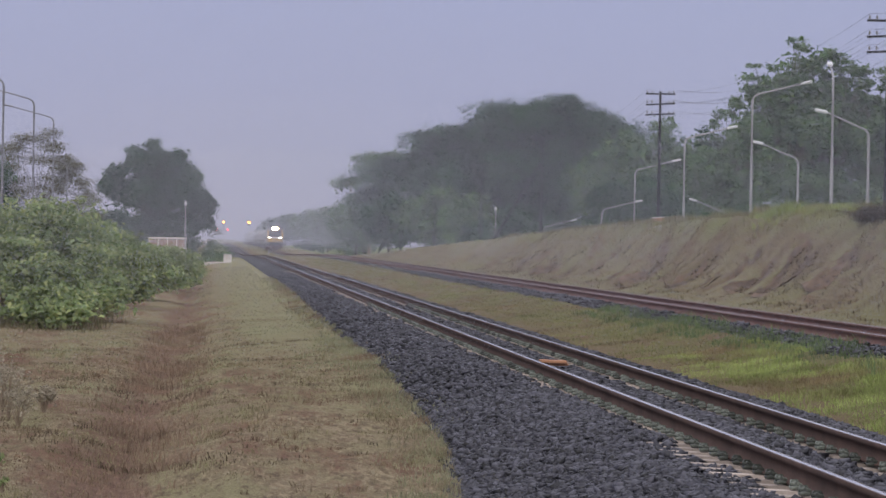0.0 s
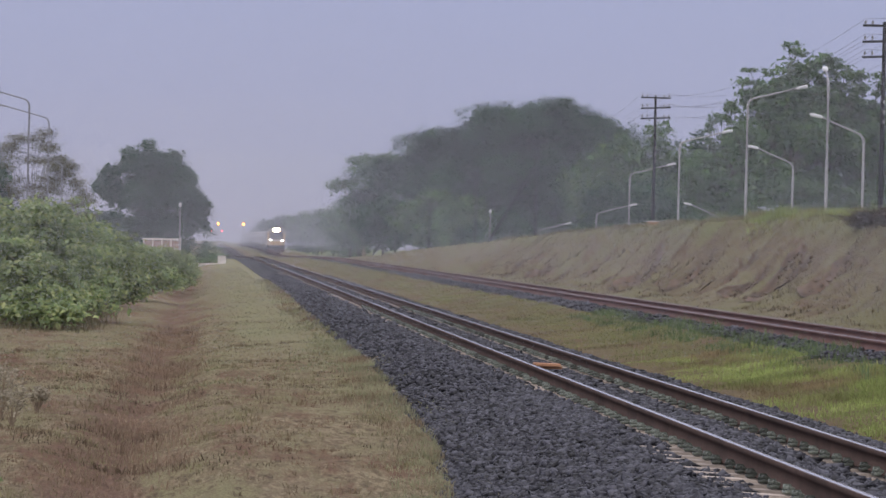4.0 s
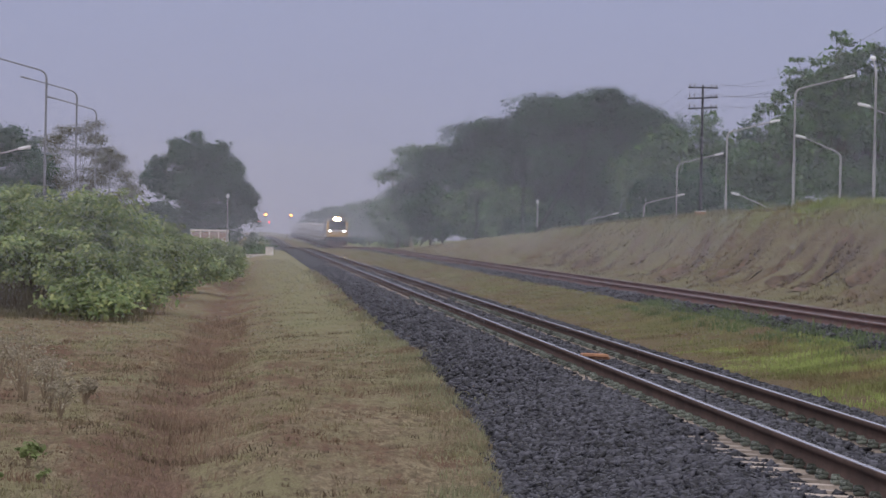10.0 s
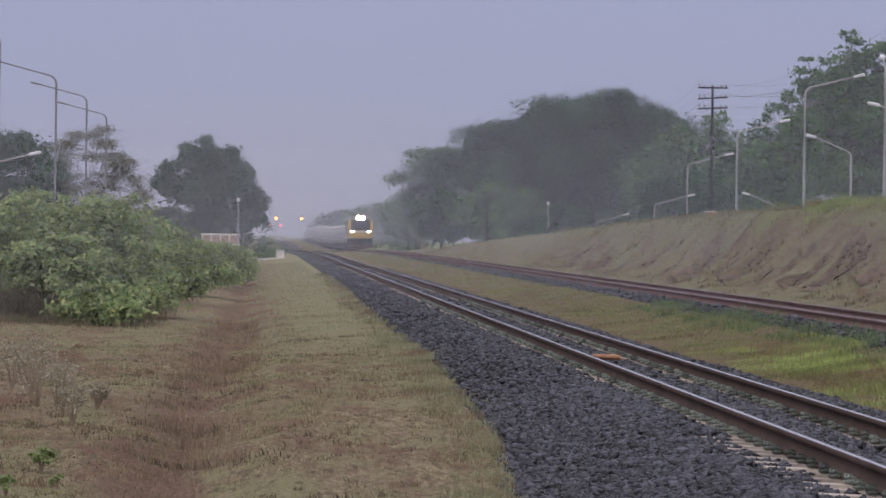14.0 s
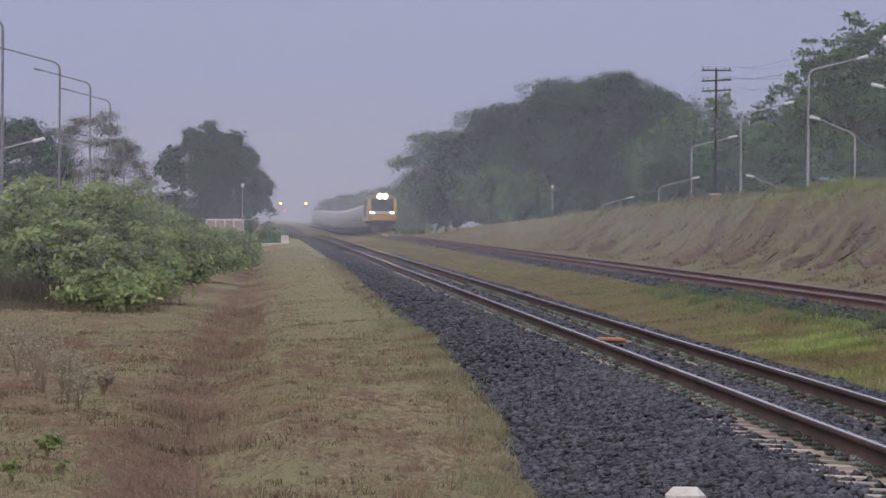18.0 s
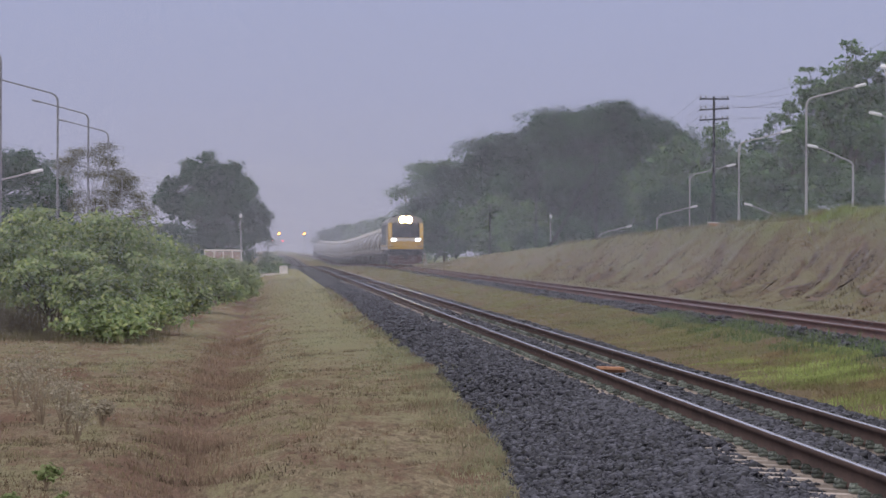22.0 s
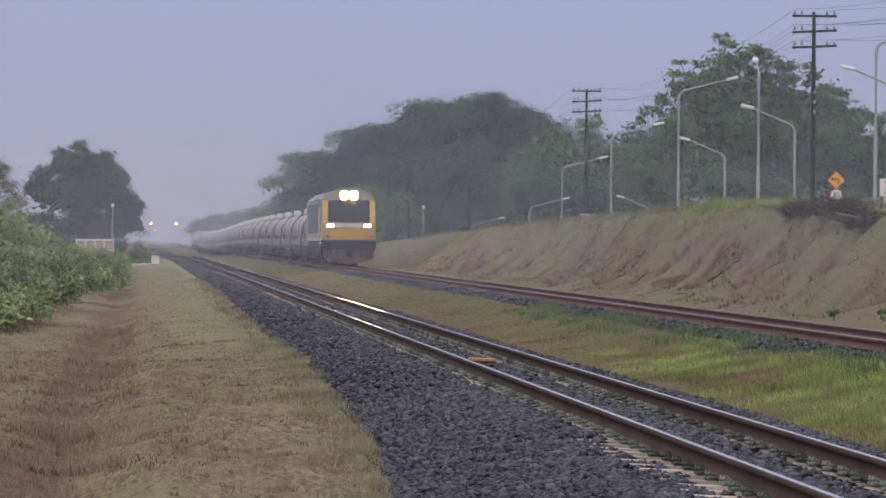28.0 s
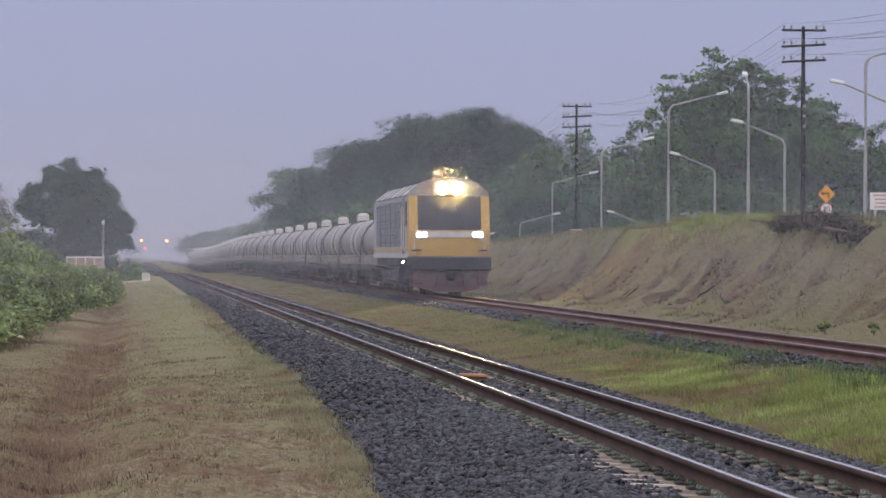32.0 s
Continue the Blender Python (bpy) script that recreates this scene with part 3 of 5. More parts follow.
def keep_near(x, y, rng):
    off = np.minimum(np.abs(x - (NEAR_X - GAUGE / 2)), np.abs(x - (NEAR_X + GAUGE / 2)))
    toe = edge(y) - 0.1 + 0.45 * (ripple(y * 0.8, x * 0, 21) - 0.5)
    clear = off > 0.18
    seat = (off > 0.34) | (rng.uniform(size=len(x)) < 0.16 + 0.18 * smoothstep(31, 36, y))
    bare_l = (x > 3.62) & (x < 4.1) & (y < 32.0 + 2 * ripple(x * 2, y, 23))
    bare_r = (x > 4.75) & (x < 5.2) & (y < 31.0)
    on_sleeper = np.abs((y - 20.0) / 0.6 - np.round((y - 20.0) / 0.6)) * 0.6 < 0.14
    return clear & seat & (x > toe) & ~((bare_l | bare_r) & on_sleeper)


for n, y0, y1, size, seed in ((90000, 21, 44, 0.056, 1), (36000, 44, 78, 0.056, 2), (24000, 78, 190, 0.075, 3)):
    v, f = scatter_stones(n, 1.85, 6.7, y0, y1, bed_height, size, seed, keep_near)
    ob = np_object("ballast_stones", v, f, BALLAST)
    tagged(ob, "loose dark angular ballast stones", "ballast", kind="stuff")


def keep_far(x, y, rng):
    off = np.minimum(np.abs(x - (FAR_X - GAUGE / 2)), np.abs(x - (FAR_X + GAUGE / 2)))
    patch = ripple(x * 0.8, y * 0.25, 31)
    return (off > 0.13) & ((x > 9.5) | (patch > 0.45)) & (x < 12.6)


v, f = scatter_stones(28000, 9.0, 12.7, 45, 190, far_bed_height, 0.075, 4, keep_far)
tagged(np_object("ballast_stones", v, f, BALLAST), "dark ballast stones of the far track", "ballast", kind="stuff")


def sleeper_mesh():
    bm = bmesh.new()
    sec = [(-0.125, -0.19), (0.125, -0.19), (0.105, 0.0), (-0.105, 0.0)]
    a = [bm.verts.new((-1.0, y, z)) for y, z in sec]
    m1 = [bm.verts.new((-0.25, y * 0.9, z - 0.03 * (z > -0.1))) for y, z in sec]
    m2 = [bm.verts.new((0.25, y * 0.9, z - 0.03 * (z > -0.1))) for y, z in sec]
    b = [bm.verts.new((1.0, y, z)) for y, z in sec]
    for p, q in ((a, m1), (m1, m2), (m2, b)):
        for k in range(4):
            bm.faces.new((p[k], p[(k + 1) % 4], q[(k + 1) % 4], q[k]))
    bm.faces.new(a[::-1])
    bm.faces.new(b)
    bmesh.ops.recalc_face_normals(bm, faces=bm.faces)
    me = bpy.data.meshes.new("sleeper")
    bm.to_mesh(me)
    bm.free()
    me.materials.append(CONCRETE)
    return me


def clip_mesh():
    """A humped spring clip with its shoulder block."""
    bm = bmesh.new()
    add_box(bm, (0, 0, 0.008), (0.09, 0.13, 0.03), 0.01)
    add_tube(bm, [(-0.045, -0.045, 0.02), (-0.025, -0.045, 0.048), (0.03, -0.02, 0.05), (0.045, 0.025, 0.03), (0.01, 0.05, 0.042), (-0.045, 0.05, 0.025)], 0.014, 0.014, 5)
    bmesh.ops.scale(bm, vec=(0.85, 0.78, 1.05), verts=bm.verts)
    me = bpy.data.meshes.new("rail_clip")
    bm.to_mesh(me)
    bm.free()
    me.materials.append(CLIP)
    return me


SLEEPER, RAIL_CLIP = sleeper_mesh(), clip_mesh()


def build_sleepers():
    rng = random.Random(5)
    for i in range(300):
        y = 20.0 + 0.6 * i
        s = new("sleeper", SLEEPER)
        s.parent = near_track
        s.matrix_basis = pose(NEAR_X + rng.uniform(-0.02, 0.02), y + rng.uniform(-0.02, 0.02), -0.171, 0, 0, rng.uniform(-0.5, 0.5))
        if y < 100:
            for side in (-1, 1):
                for e in (-1, 1):
                    c = new("rail_clip", RAIL_CLIP)
                    c.parent = s
                    c.matrix_basis = pose(side * GAUGE / 2 + e * 0.105, rng.uniform(-0.015, 0.015), 0.0, 0, 0, 90 - 90 * e + rng.uniform(-8, 8))


# ---- grass ----
BROWN_TUFT = foliage("withered_tufts", (0.090, 0.066, 0.044), (0.140, 0.105, 0.070), (0.200, 0.160, 0.105))
EDGE = foliage("pale_green_grass", (0.235, 0.220, 0.145), (0.290, 0.285, 0.180), (0.255, 0.290, 0.155), patch=0.8, tint=(0.240, 0.175, 0.120), run=0.7)
CLOD = surface("crumbled_earth", (0.140, 0.104, 0.074), (0.085, 0.062, 0.044), 0.95, 0, 10, 1, 0.4)
SCRUB = foliage("brown_scrub", (0.120, 0.100, 0.065), (0.175, 0.155, 0.095), (0.180, 0.195, 0.105), patch=0.5)
SCRUB_DARK = foliage("grey_brown_scrub", (0.095, 0.082, 0.062), (0.140, 0.122, 0.090), (0.190, 0.172, 0.122), patch=0.6)
TUSSOCK = foliage("tussock_grass", (0.085, 0.125, 0.065), (0.130, 0.180, 0.085), (0.210, 0.260, 0.120))
STRIP_DRY = foliage("olive_grass", (0.185, 0.178, 0.085), (0.235, 0.235, 0.112), (0.215, 0.250, 0.100), tint=(0.215, 0.160, 0.105), run=0.5)
CREST = foliage("yellowing_grass", (0.170, 0.155, 0.088), (0.225, 0.208, 0.112), (0.262, 0.240, 0.140))


def blades(name, n, x0, x1, y0, y1, height, tall, width, material, seed, keep=None, lean=0.6, label="", floor=None, clump=0.0):
    rng = np.random.default_rng(seed)
    x, y = rng.uniform(x0, x1, n), rng.uniform(y0, y1, n)
    if clump:
        m = max(1, n // 14)
        cx, cy = rng.uniform(x0, x1, m), rng.uniform(y0, y1, m)
        pick = rng.integers(0, m, n)
        x, y = cx[pick] + rng.normal(0, clump, n), cy[pick] + rng.normal(0, clump, n)
    if keep is not None:
        ok = keep(x, y, rng)
        x, y = x[ok], y[ok]
        n = len(x)
    z = (floor or ground_height)(x, y) - 0.02
    h = tall * rng.uniform(0.4, 1.25, n)
    h = h * height(x, y) if height is not None else h
    w = width * rng.uniform(0.6, 1.3, n)
    ang = rng.uniform(0, 2 * np.pi, n)
    dx, dy = np.cos(ang), np.sin(ang)
    la = rng.uniform(0, 2 * np.pi, n)
    lx, ly = np.cos(la) * lean * h * rng.uniform(0.1, 1, n), np.sin(la) * lean * h * rng.uniform(0.1, 1, n)
    base = np.stack([x, y, z], -1)
    side = np.stack([dx * w, dy * w, 0 * x], -1) * 0.5
    mid = base + np.stack([lx * 0.35, ly * 0.35, h * 0.6], -1)
    tip = base + np.stack([lx, ly, h * (1 - 0.25 * lean)], -1)
    v = np.stack([base - side, base + side, mid + side * 0.8, mid - side * 0.8, tip + side * 0.15, tip - side * 0.15], 1).reshape(-1, 3)
    i = 6 * np.arange(n)
    f = np.concatenate([np.stack([i, i + 1, i + 2, i + 3], -1), np.stack([i + 3, i + 2, i + 4, i + 5], -1)])
    return tagged(np_object(name, v, f, material), label, "grass", kind="stuff")


def left_keep(x, y, rng):
    bare = ripple(x * 0.7, y * 0.35, 41)
    path = np.abs(x + 0.7 + 0.4 * (ripple(y * 0.1, 0 * y, 42) - 0.5)) < 0.35
    return (bare + 0.35 * rng.uniform(size=len(x)) > 0.45) & (~path | (rng.uniform(size=len(x)) < 0.35))


blades("dry_grass", 70000, -5.5, 2.35, 22, 50, lambda x, y: 0.5 + ripple(x * 1.2, y * 0.8, 43), 0.045, 0.009, STRAW, 51, left_keep, 1.6, "short trampled straw-coloured grass on the verge")
blades("dry_grass", 42000, -6.5, 2.4, 50, 95, lambda x, y: 0.5 + ripple(x * 1.2, y * 0.8, 43), 0.06, 0.016, EDGE, 52, left_keep, 1.5, "short straw-coloured grass on the verge")
blades("dry_grass", 16000, -1.0, 2.4, 95, 260, None, 0.05, 0.04, EDGE, 53, None, 1.2, "straw-coloured verge grass in the distance")
blades("grass_tufts", 26000, -5.8, 2.3, 22, 70, lambda x, y: 0.35 + 1.3 * ripple(x * 1.6, y * 0.9, 47), 0.085, 0.009, STRAW, 64, left_keep, 1.1, "scattered straw tufts in the verge", clump=0.055)
blades("dark_tufts", 9000, -5.8, 2.2, 22, 75, lambda x, y: 0.35 + 1.2 * ripple(x * 1.1, y * 0.6, 48), 0.085, 0.010, BROWN_TUFT, 65, None, 1.2, "brown withered tufts in the verge", clump=0.06)
blades("scrub", 15000, -9.0, -2.6, 78, 104, lambda x, y: (0.25 + 1.3 * ripple(x * 1.1, y * 0.6, 49)) * smoothstep(77, 90, y), 0.42, 0.014, SCRUB, 66, lambda x, y, rng: y + 10 * rng.uniform(size=len(x)) ** 2 > 86 + 9 * (ripple(x * 0.8, 0 * x, 50) - 0.5), 0.9, "brown scrub at the foot of the shrubs", clump=0.18)

blades("dead_scrub", 13000, -9.5, -3.9, 83, 92, lambda x, y: (0.3 + 1.1 * ripple(x * 0.9, y * 0.5, 98)) * smoothstep(82.5, 89, y), 0.95, 0.016, SCRUB_DARK, 75, lambda x, y, rng: (ripple(x * 0.9, y * 0.4, 99) + 0.3 * rng.uniform(size=len(x)) > 0.42) & (y > 82.5 + 7 * ripple(x * 0.75, 0 * x, 106)), 0.9, "grey-brown dead scrub before the shrubs", clump=0.22)

blades("low_weeds", 9000, -4.2, -1.2, 86, 180, lambda x, y: (0.3 + 1.1 * ripple(x * 1.3, y * 0.5, 101)) * smoothstep(85, 92, y), 0.34, 0.020, TUSSOCK, 76, lambda x, y, rng: (ripple(x * 1.1, y * 0.4, 102) + 0.3 * rng.uniform(size=len(x)) > 0.5) & (np.abs(y - 93 - 34 * (x + 3.5) - 8 * ripple(x * 1.4, 0 * x, 103)) < 9), 0.9, "low green weeds at the foot of the shrubs", clump=0.2)


def edge_keep(x, y, rng):
    d = x - edge(y) - 0.35 * (ripple(y * 0.9, 0 * y, 46) - 0.5)
    return (d > -0.75 + 0.5 * rng.uniform(size=len(x))) & (d < 0.32 * rng.uniform(size=len(x)) ** 2 + 0.22 * (ripple(y * 2.1, 0 * y, 97) > 0.6))


blades("red_grass", 9000, -1.25, -0.15, 24, 95, lambda x, y: 0.3 + 1.3 * ripple(x * 1.5, y * 0.5, 44), 0.15, 0.010, RED_STRAW, 54, None, 1.0, "reddish dry grass along the worn footpath", clump=0.12)
blades("edge_grass", 26000, 1.4, 2.9, 22, 75, lambda x, y: 0.4 + 1.1 * ripple(x, y * 0.7, 45), 0.12, 0.009, EDGE, 55, edge_keep, 0.9, "ragged pale grass fringe along the ballast", clump=0.10, floor=lambda x, y: np.maximum(ground_height(x, y), bed_height(x, y) - 0.05))
blades("edge_grass", 6000, 1.9, 2.9, 75, 180, None, 0.13, 0.03, EDGE, 56, edge_keep, 1.0, "greenish grass fringe along the ballast", clump=0.2, floor=lambda x, y: np.maximum(ground_height(x, y), bed_height(x, y) - 0.05))


def strip_floor(x, y):
    z = ground_height(x, y)
    z = np.where(x < 6.8, np.maximum(z, bed_height(np.minimum(x, 6.75), y) - 0.02), z)
    return np.where(x > 8.9, np.maximum(z, far_bed_height(x, y) - 0.02), z)


def strip_keep(x, y, rng):
    e = 6.55 + 0.3 * ripple(y * 0.6, 0 * y, 61)
    r = 9.15 + 1.2 * (ripple(y * 0.35, 0 * y, 62) - 0.5) + 0.7 * smoothstep(85, 125, y)
    bare = ripple(x * 1.1, y * 0.35, 64) + 0.25 * (x - 7.0) + 0.25 * rng.uniform(size=len(x)) < 0.58
    return (x > e) & (x < r) & ~bare


blades("green_grass", 52000, 6.4, 10.0, 32, 64, lambda x, y: 0.35 + 1.2 * ripple(x * 0.9, y * 0.4, 63) * smoothstep(62, 44, y) + 0.35 * smoothstep(7.0, 8.4, x), 0.15, 0.010, GREEN_GRASS, 57, strip_keep, 1.3, "fresh green grass between the two tracks", floor=strip_floor)
blades("green_grass", 22000, 6.4, 10.4, 64, 130, None, 0.07, 0.020, STRIP_DRY, 58, strip_keep, 0.6, "green and brown grass between the two tracks", floor=strip_floor)
blades("green_grass", 9000, 6.4, 10.4, 130, 320, None, 0.07, 0.05, STRIP_DRY, 59, strip_keep, 0.6, "distant grass strip between the two tracks", floor=strip_floor)
blades("brown_stalks", 450, 6.5, 9.3, 34, 75, None, 0.30, 0.008, STRAW, 60, strip_keep, 0.4, "thin dry stalks among the green grass", floor=strip_floor)
blades("slope_grass", 26000, 13.0, 18.6, 60, 150, lambda x, y: 0.5 + ripple(x, y * 0.4, 71), 0.055, 0.018, CREST, 61, lambda x, y, rng: ripple(x * 0.9, y * 0.3, 72) + 0.3 * rng.uniform(size=len(x)) > 0.55, 0.9, "thin dry grass on the cutting slope")
blades("slope_grass", 9000, 13.0, 18.6, 150, 360, None, 0.08, 0.05, BROWN_TUFT, 62, None, 0.8, "thin dry grass on the distant cutting slope")
blades("crest_grass", 30000, 17.0, 21.5, 80, 230, lambda x, y: 0.5 + 1.0 * ripple(x * 0.7, y * 0.3, 73), 0.20, 0.025, CREST, 63, lambda x, y, rng: ripple(y * 0.12, x * 0.2, 74) + 0.35 * rng.uniform(size=len(x)) > 0.5, 0.7, "yellow-green grass along the top of the cutting", clump=0.35)


# Red earth, its dark end also standing in for shade in the slips.
RAW_EARTH = surface("raw_red_earth", (0.198, 0.136, 0.095), (0.044, 0.032, 0.025), 0.95, 0, 4.0, 0.9, 0.9)


def earth_scar(yc, x0, x1, w):
    """Bare crumbling soil with a ragged outline lying in the hollow of a slip."""
    xs = np.arange(x0 - 0.3, x1 + 0.3, 0.07)
    ys = np.arange(yc - 1.15 * w, yc + 1.15 * w, 0.12)
    gx, gy = np.meshgrid(xs, ys)
    bite, _ = slipped(gx, gy)
    rough = ripple(gx * 5.0, gy * 2.6, 93) + 0.5 * ripple(gx * 11.0, gy * 6.0, 94)
    v = np.stack([gx, gy, ground_height(gx, gy) + 0.024 + 0.11 * (rough - 0.75) * np.clip(bite * 2, 0, 1)], -1).reshape(-1, 3)
    nx = len(xs)
    i = (np.arange(len(ys) - 1)[:, None] * nx + np.arange(nx - 1)[None]).ravel()
    bare = (bite + 0.55 * (ripple(gx * 2.4, gy * 1.1, 95) - 0.5) + 0.3 * (ripple(gx * 7, gy * 3, 96) - 0.5)).ravel()
    i = i[bare[i] > 0.30]
    f = np.stack([i, i + 1, i + nx + 1, i + nx], -1)
    tagged(np_object("earth_scar", v, f, RAW_EARTH, smooth=False), "bare crumbling red-brown earth where the cutting has slipped", "earth scar", kind="stuff")


for yc, x0, x1, w, _ in SCARS:
    earth_scar(yc, x0, x1, w)

blades("crest_tussocks", 5200, 17.3, 18.5, 104, 134, lambda x, y: 0.2 + 1.3 * ripple(x * 1.1, y * 0.22, 104), 0.42, 0.020, GREEN_GRASS, 77, lambda x, y, rng: ripple(x * 0.8, y * 0.2, 105) > 0.4, 0.8, "yellow-green tussocks on the top of the cutting", clump=0.3)


def scar(x, y, rng):
    return slipped(x, y)[0] + 0.4 * rng.uniform(size=len(x)) > 0.62


v, f = scatter_stones(30000, 13.8, 17.4, 72, 190, ground_height, 0.085, 7, scar, 1.0)
tagged(np_object("clods", v, f, CLOD), "crumbled red-brown earth clods on the cutting face", "clods", kind="stuff")
blades("slope_scrub", 9000, 13.6, 17.8, 75, 200, lambda x, y: 0.4 + 1.1 * ripple(x * 0.9, y * 0.5, 82), 0.14, 0.022, BROWN_TUFT, 67, None, 1.0, "withered scrub clinging to the cutting", clump=0.16)
blades("slope_weeds", 7000, 13.3, 18.0, 75, 200, lambda x, y: 0.4 + 1.1 * ripple(x * 0.9, y * 0.5, 83), 0.12, 0.022, CREST, 68, lambda x, y, rng: ripple(x * 0.7, y * 0.22, 84) > 0.5, 1.0, "dull green weeds on the cutting slope", clump=0.2)
blades("tussocks", 5200, 8.7, 9.9, 38, 92, lambda x, y: 0.3 + 1.2 * ripple(x, y * 0.3, 85), 0.26, 0.012, TUSSOCK, 69, None, 0.7, "bluish green grass tussocks at the edge of the far ballast", clump=0.09, floor=strip_floor)

# ---- trees and shrubs ----


def puffs(lobes, count, rng, shelf=0.0):
    """Each lobe broken up into smaller heads over its upper side; a shelf flattens them into tiers."""
    out = []
    for x, y, z, rx, ry, rz in lobes:
        out.append((x, y, z, rx * 0.78, ry * 0.78, rz * 0.78))
        for _ in range(count):
            d = rng.normal(size=3)
            d /= np.linalg.norm(d)
            d[2] = abs(d[2]) * 0.9 - 0.2
            d[1] = -abs(d[1]) if rng.uniform() < 0.7 else d[1]
            k = rng.uniform(0.26, 0.44)
            if shelf:
                k *= 1.35
            out.append((x + d[0] * rx * 0.82, y + d[1] * ry * 0.82, z + d[2] * rz * 0.84, rx * k, ry * k, rz * k * (shelf or 0.9)))
    return out


def leaf_cloud(blobs, clumps, per, leaf, spread_r, rng, hollow=0.55, flat=0.6, bias=0.7, jitter=0.8, corners=4):
    """Leaves gathered in clumps over the shells of several lobes: (x, y, z, rx, ry, rz) each."""
    blobs = np.asarray(blobs, dtype=float)
    area = (blobs[:, 3] * blobs[:, 4] + blobs[:, 4] * blobs[:, 5] + blobs[:, 3] * blobs[:, 5])
    pick = rng.choice(len(blobs), clumps, p=area / area.sum())
    d = rng.normal(size=(clumps, 3))
    d /= np.linalg.norm(d, axis=1, keepdims=True)
    d[:, 2] = np.where(d[:, 2] < -0.45, -d[:, 2], d[:, 2])
    r = hollow + (1.05 - hollow) * rng.uniform(0, 1, (clumps, 1)) ** 0.6
    c = blobs[pick, :3] + d * r * blobs[pick, 3:]
    size = spread_r * rng.uniform(0.5, 1.3, clumps)
    d = d / blobs[pick, 3:]
    d /= np.linalg.norm(d, axis=1, keepdims=True)
    n = clumps * per
    idx = np.repeat(np.arange(clumps), per)
    p = c[idx] + rng.normal(size=(n, 3)) * size[idx][:, None] * np.array([1, 1, flat])
    nrm = rng.normal(size=(n, 3)) * jitter + d[idx] * bias + np.array([0, 0, 0.7])
    nrm /= np.linalg.norm(nrm, axis=1, keepdims=True)
    t = np.cross(nrm, rng.normal(size=(n, 3)))
    t /= np.linalg.norm(t, axis=1, keepdims=True)
    b = np.cross(nrm, t)
    s = leaf * rng.uniform(0.55, 1.3, (n, 1))
    droop = nrm * s * 0.18
    if corners == 3:
        v = np.stack([p - t * s * 0.45, p + b * s * 0.38 + droop, p + t * s * 0.5 - b * s * 0.2], 1).reshape(-1, 3)
    else:
        v = np.stack([p - t * s * 0.5, p + b * s * 0.26 + droop, p + t * s * 0.5, p - b * s * 0.26 + droop], 1).reshape(-1, 3)
    f = np.arange(n * corners).reshape(-1, corners)
    return v, f, c


def tree(name, label, x, y, z, trunk, radius, lobes, leaf_mat, clumps, per, leaf, spread_r, seed, bark=BARK, hollow=0.55, flat=0.7, twigs=40, category="tree", fill=0.6, heads=6, shelf=0.0):
    rng = np.random.default_rng(seed)
    base = empty(name, x, y, z)
    v, f, centres = leaf_cloud(puffs(lobes, heads, rng, shelf), clumps, per, leaf, spread_r, rng, hollow, flat, 1.6, 0.4, 3)
    np_object("crown", v, f, leaf_mat, base)
    if fill:
        core = [(a, b, c, p * 0.66, q * 0.66, r * 0.66) for a, b, c, p, q, r in lobes]
        v, f, _ = leaf_cloud(core, int(clumps * fill), 13, leaf * 2.8, spread_r * 0.9, rng, 0.1, 0.8, corners=3)
        np_object("inner_foliage", v, f, leaf_mat, base)
    bm = bmesh.new()
    fork = np.array([rng.uniform(-0.3, 0.3), 0, trunk])
    add_tube(bm, [(0, 0, -0.3), (0.1 * radius, 0, trunk * 0.5), tuple(fork)], radius, radius * 0.75, 8)
    limb = radius * 0.55 * min(1.0, (9 / len(lobes)) ** 0.8)
    for lobe in lobes:
        c = np.array(lobe[:3])
        mid = (fork + c) / 2 + np.array([0, 0, 0.12 * np.linalg.norm(c - fork)]) + rng.normal(0, 0.2, 3)
        add_tube(bm, [tuple(fork), tuple(mid), tuple(c)], limb, limb * 0.3, 6)
    L = np.asarray(lobes)[:, :3]
    for k in rng.choice(len(centres), min(twigs, len(centres)), replace=False):
        e = centres[k]
        s = L[np.argmin(np.linalg.norm(L - e, axis=1))]
        add_tube(bm, [tuple(s), tuple((s + e) / 2 + rng.normal(0, 0.15, 3)), tuple(e)], radius * 0.15, radius * 0.05, 4)
    part("trunk", bm, bark, base)
    return tagged(base, label, category)


def shrub(x, y, w, h, seed, label, mat=None, n=215):
    rng = np.random.default_rng(seed)
    lobes = [(rng.uniform(-0.5, 0.5) * w, rng.uniform(-0.4, 0.4) * w, h * rng.uniform(0.18, 0.66), w * rng.uniform(0.35, 0.6), w * rng.uniform(0.3, 0.5), h * rng.uniform(0.28, 0.4)) for _ in range(6)]
    z = float(ground_height(x, y))
    base = empty("shrub", x, y, z)
    v, f, centres = leaf_cloud(puffs(lobes, 6, rng), n, 30, 0.15, 0.17, rng, 0.55, 0.5, 1.0, 0.6)
    np_object("leaves", v, f, mat or LEAF_BUSH, base)
    for k in range(12):
        e = centres[rng.integers(len(centres))]
        part("stem", add_tube(bmesh.new(), [(rng.normal(0, 0.12), rng.normal(0, 0.12), -0.1), tuple(e * np.array([0.4, 0.4, 0.55])), tuple(e)], 0.028, 0.008, 5), BARK, base)
    return tagged(base, label, "shrub", "roadside thicket")


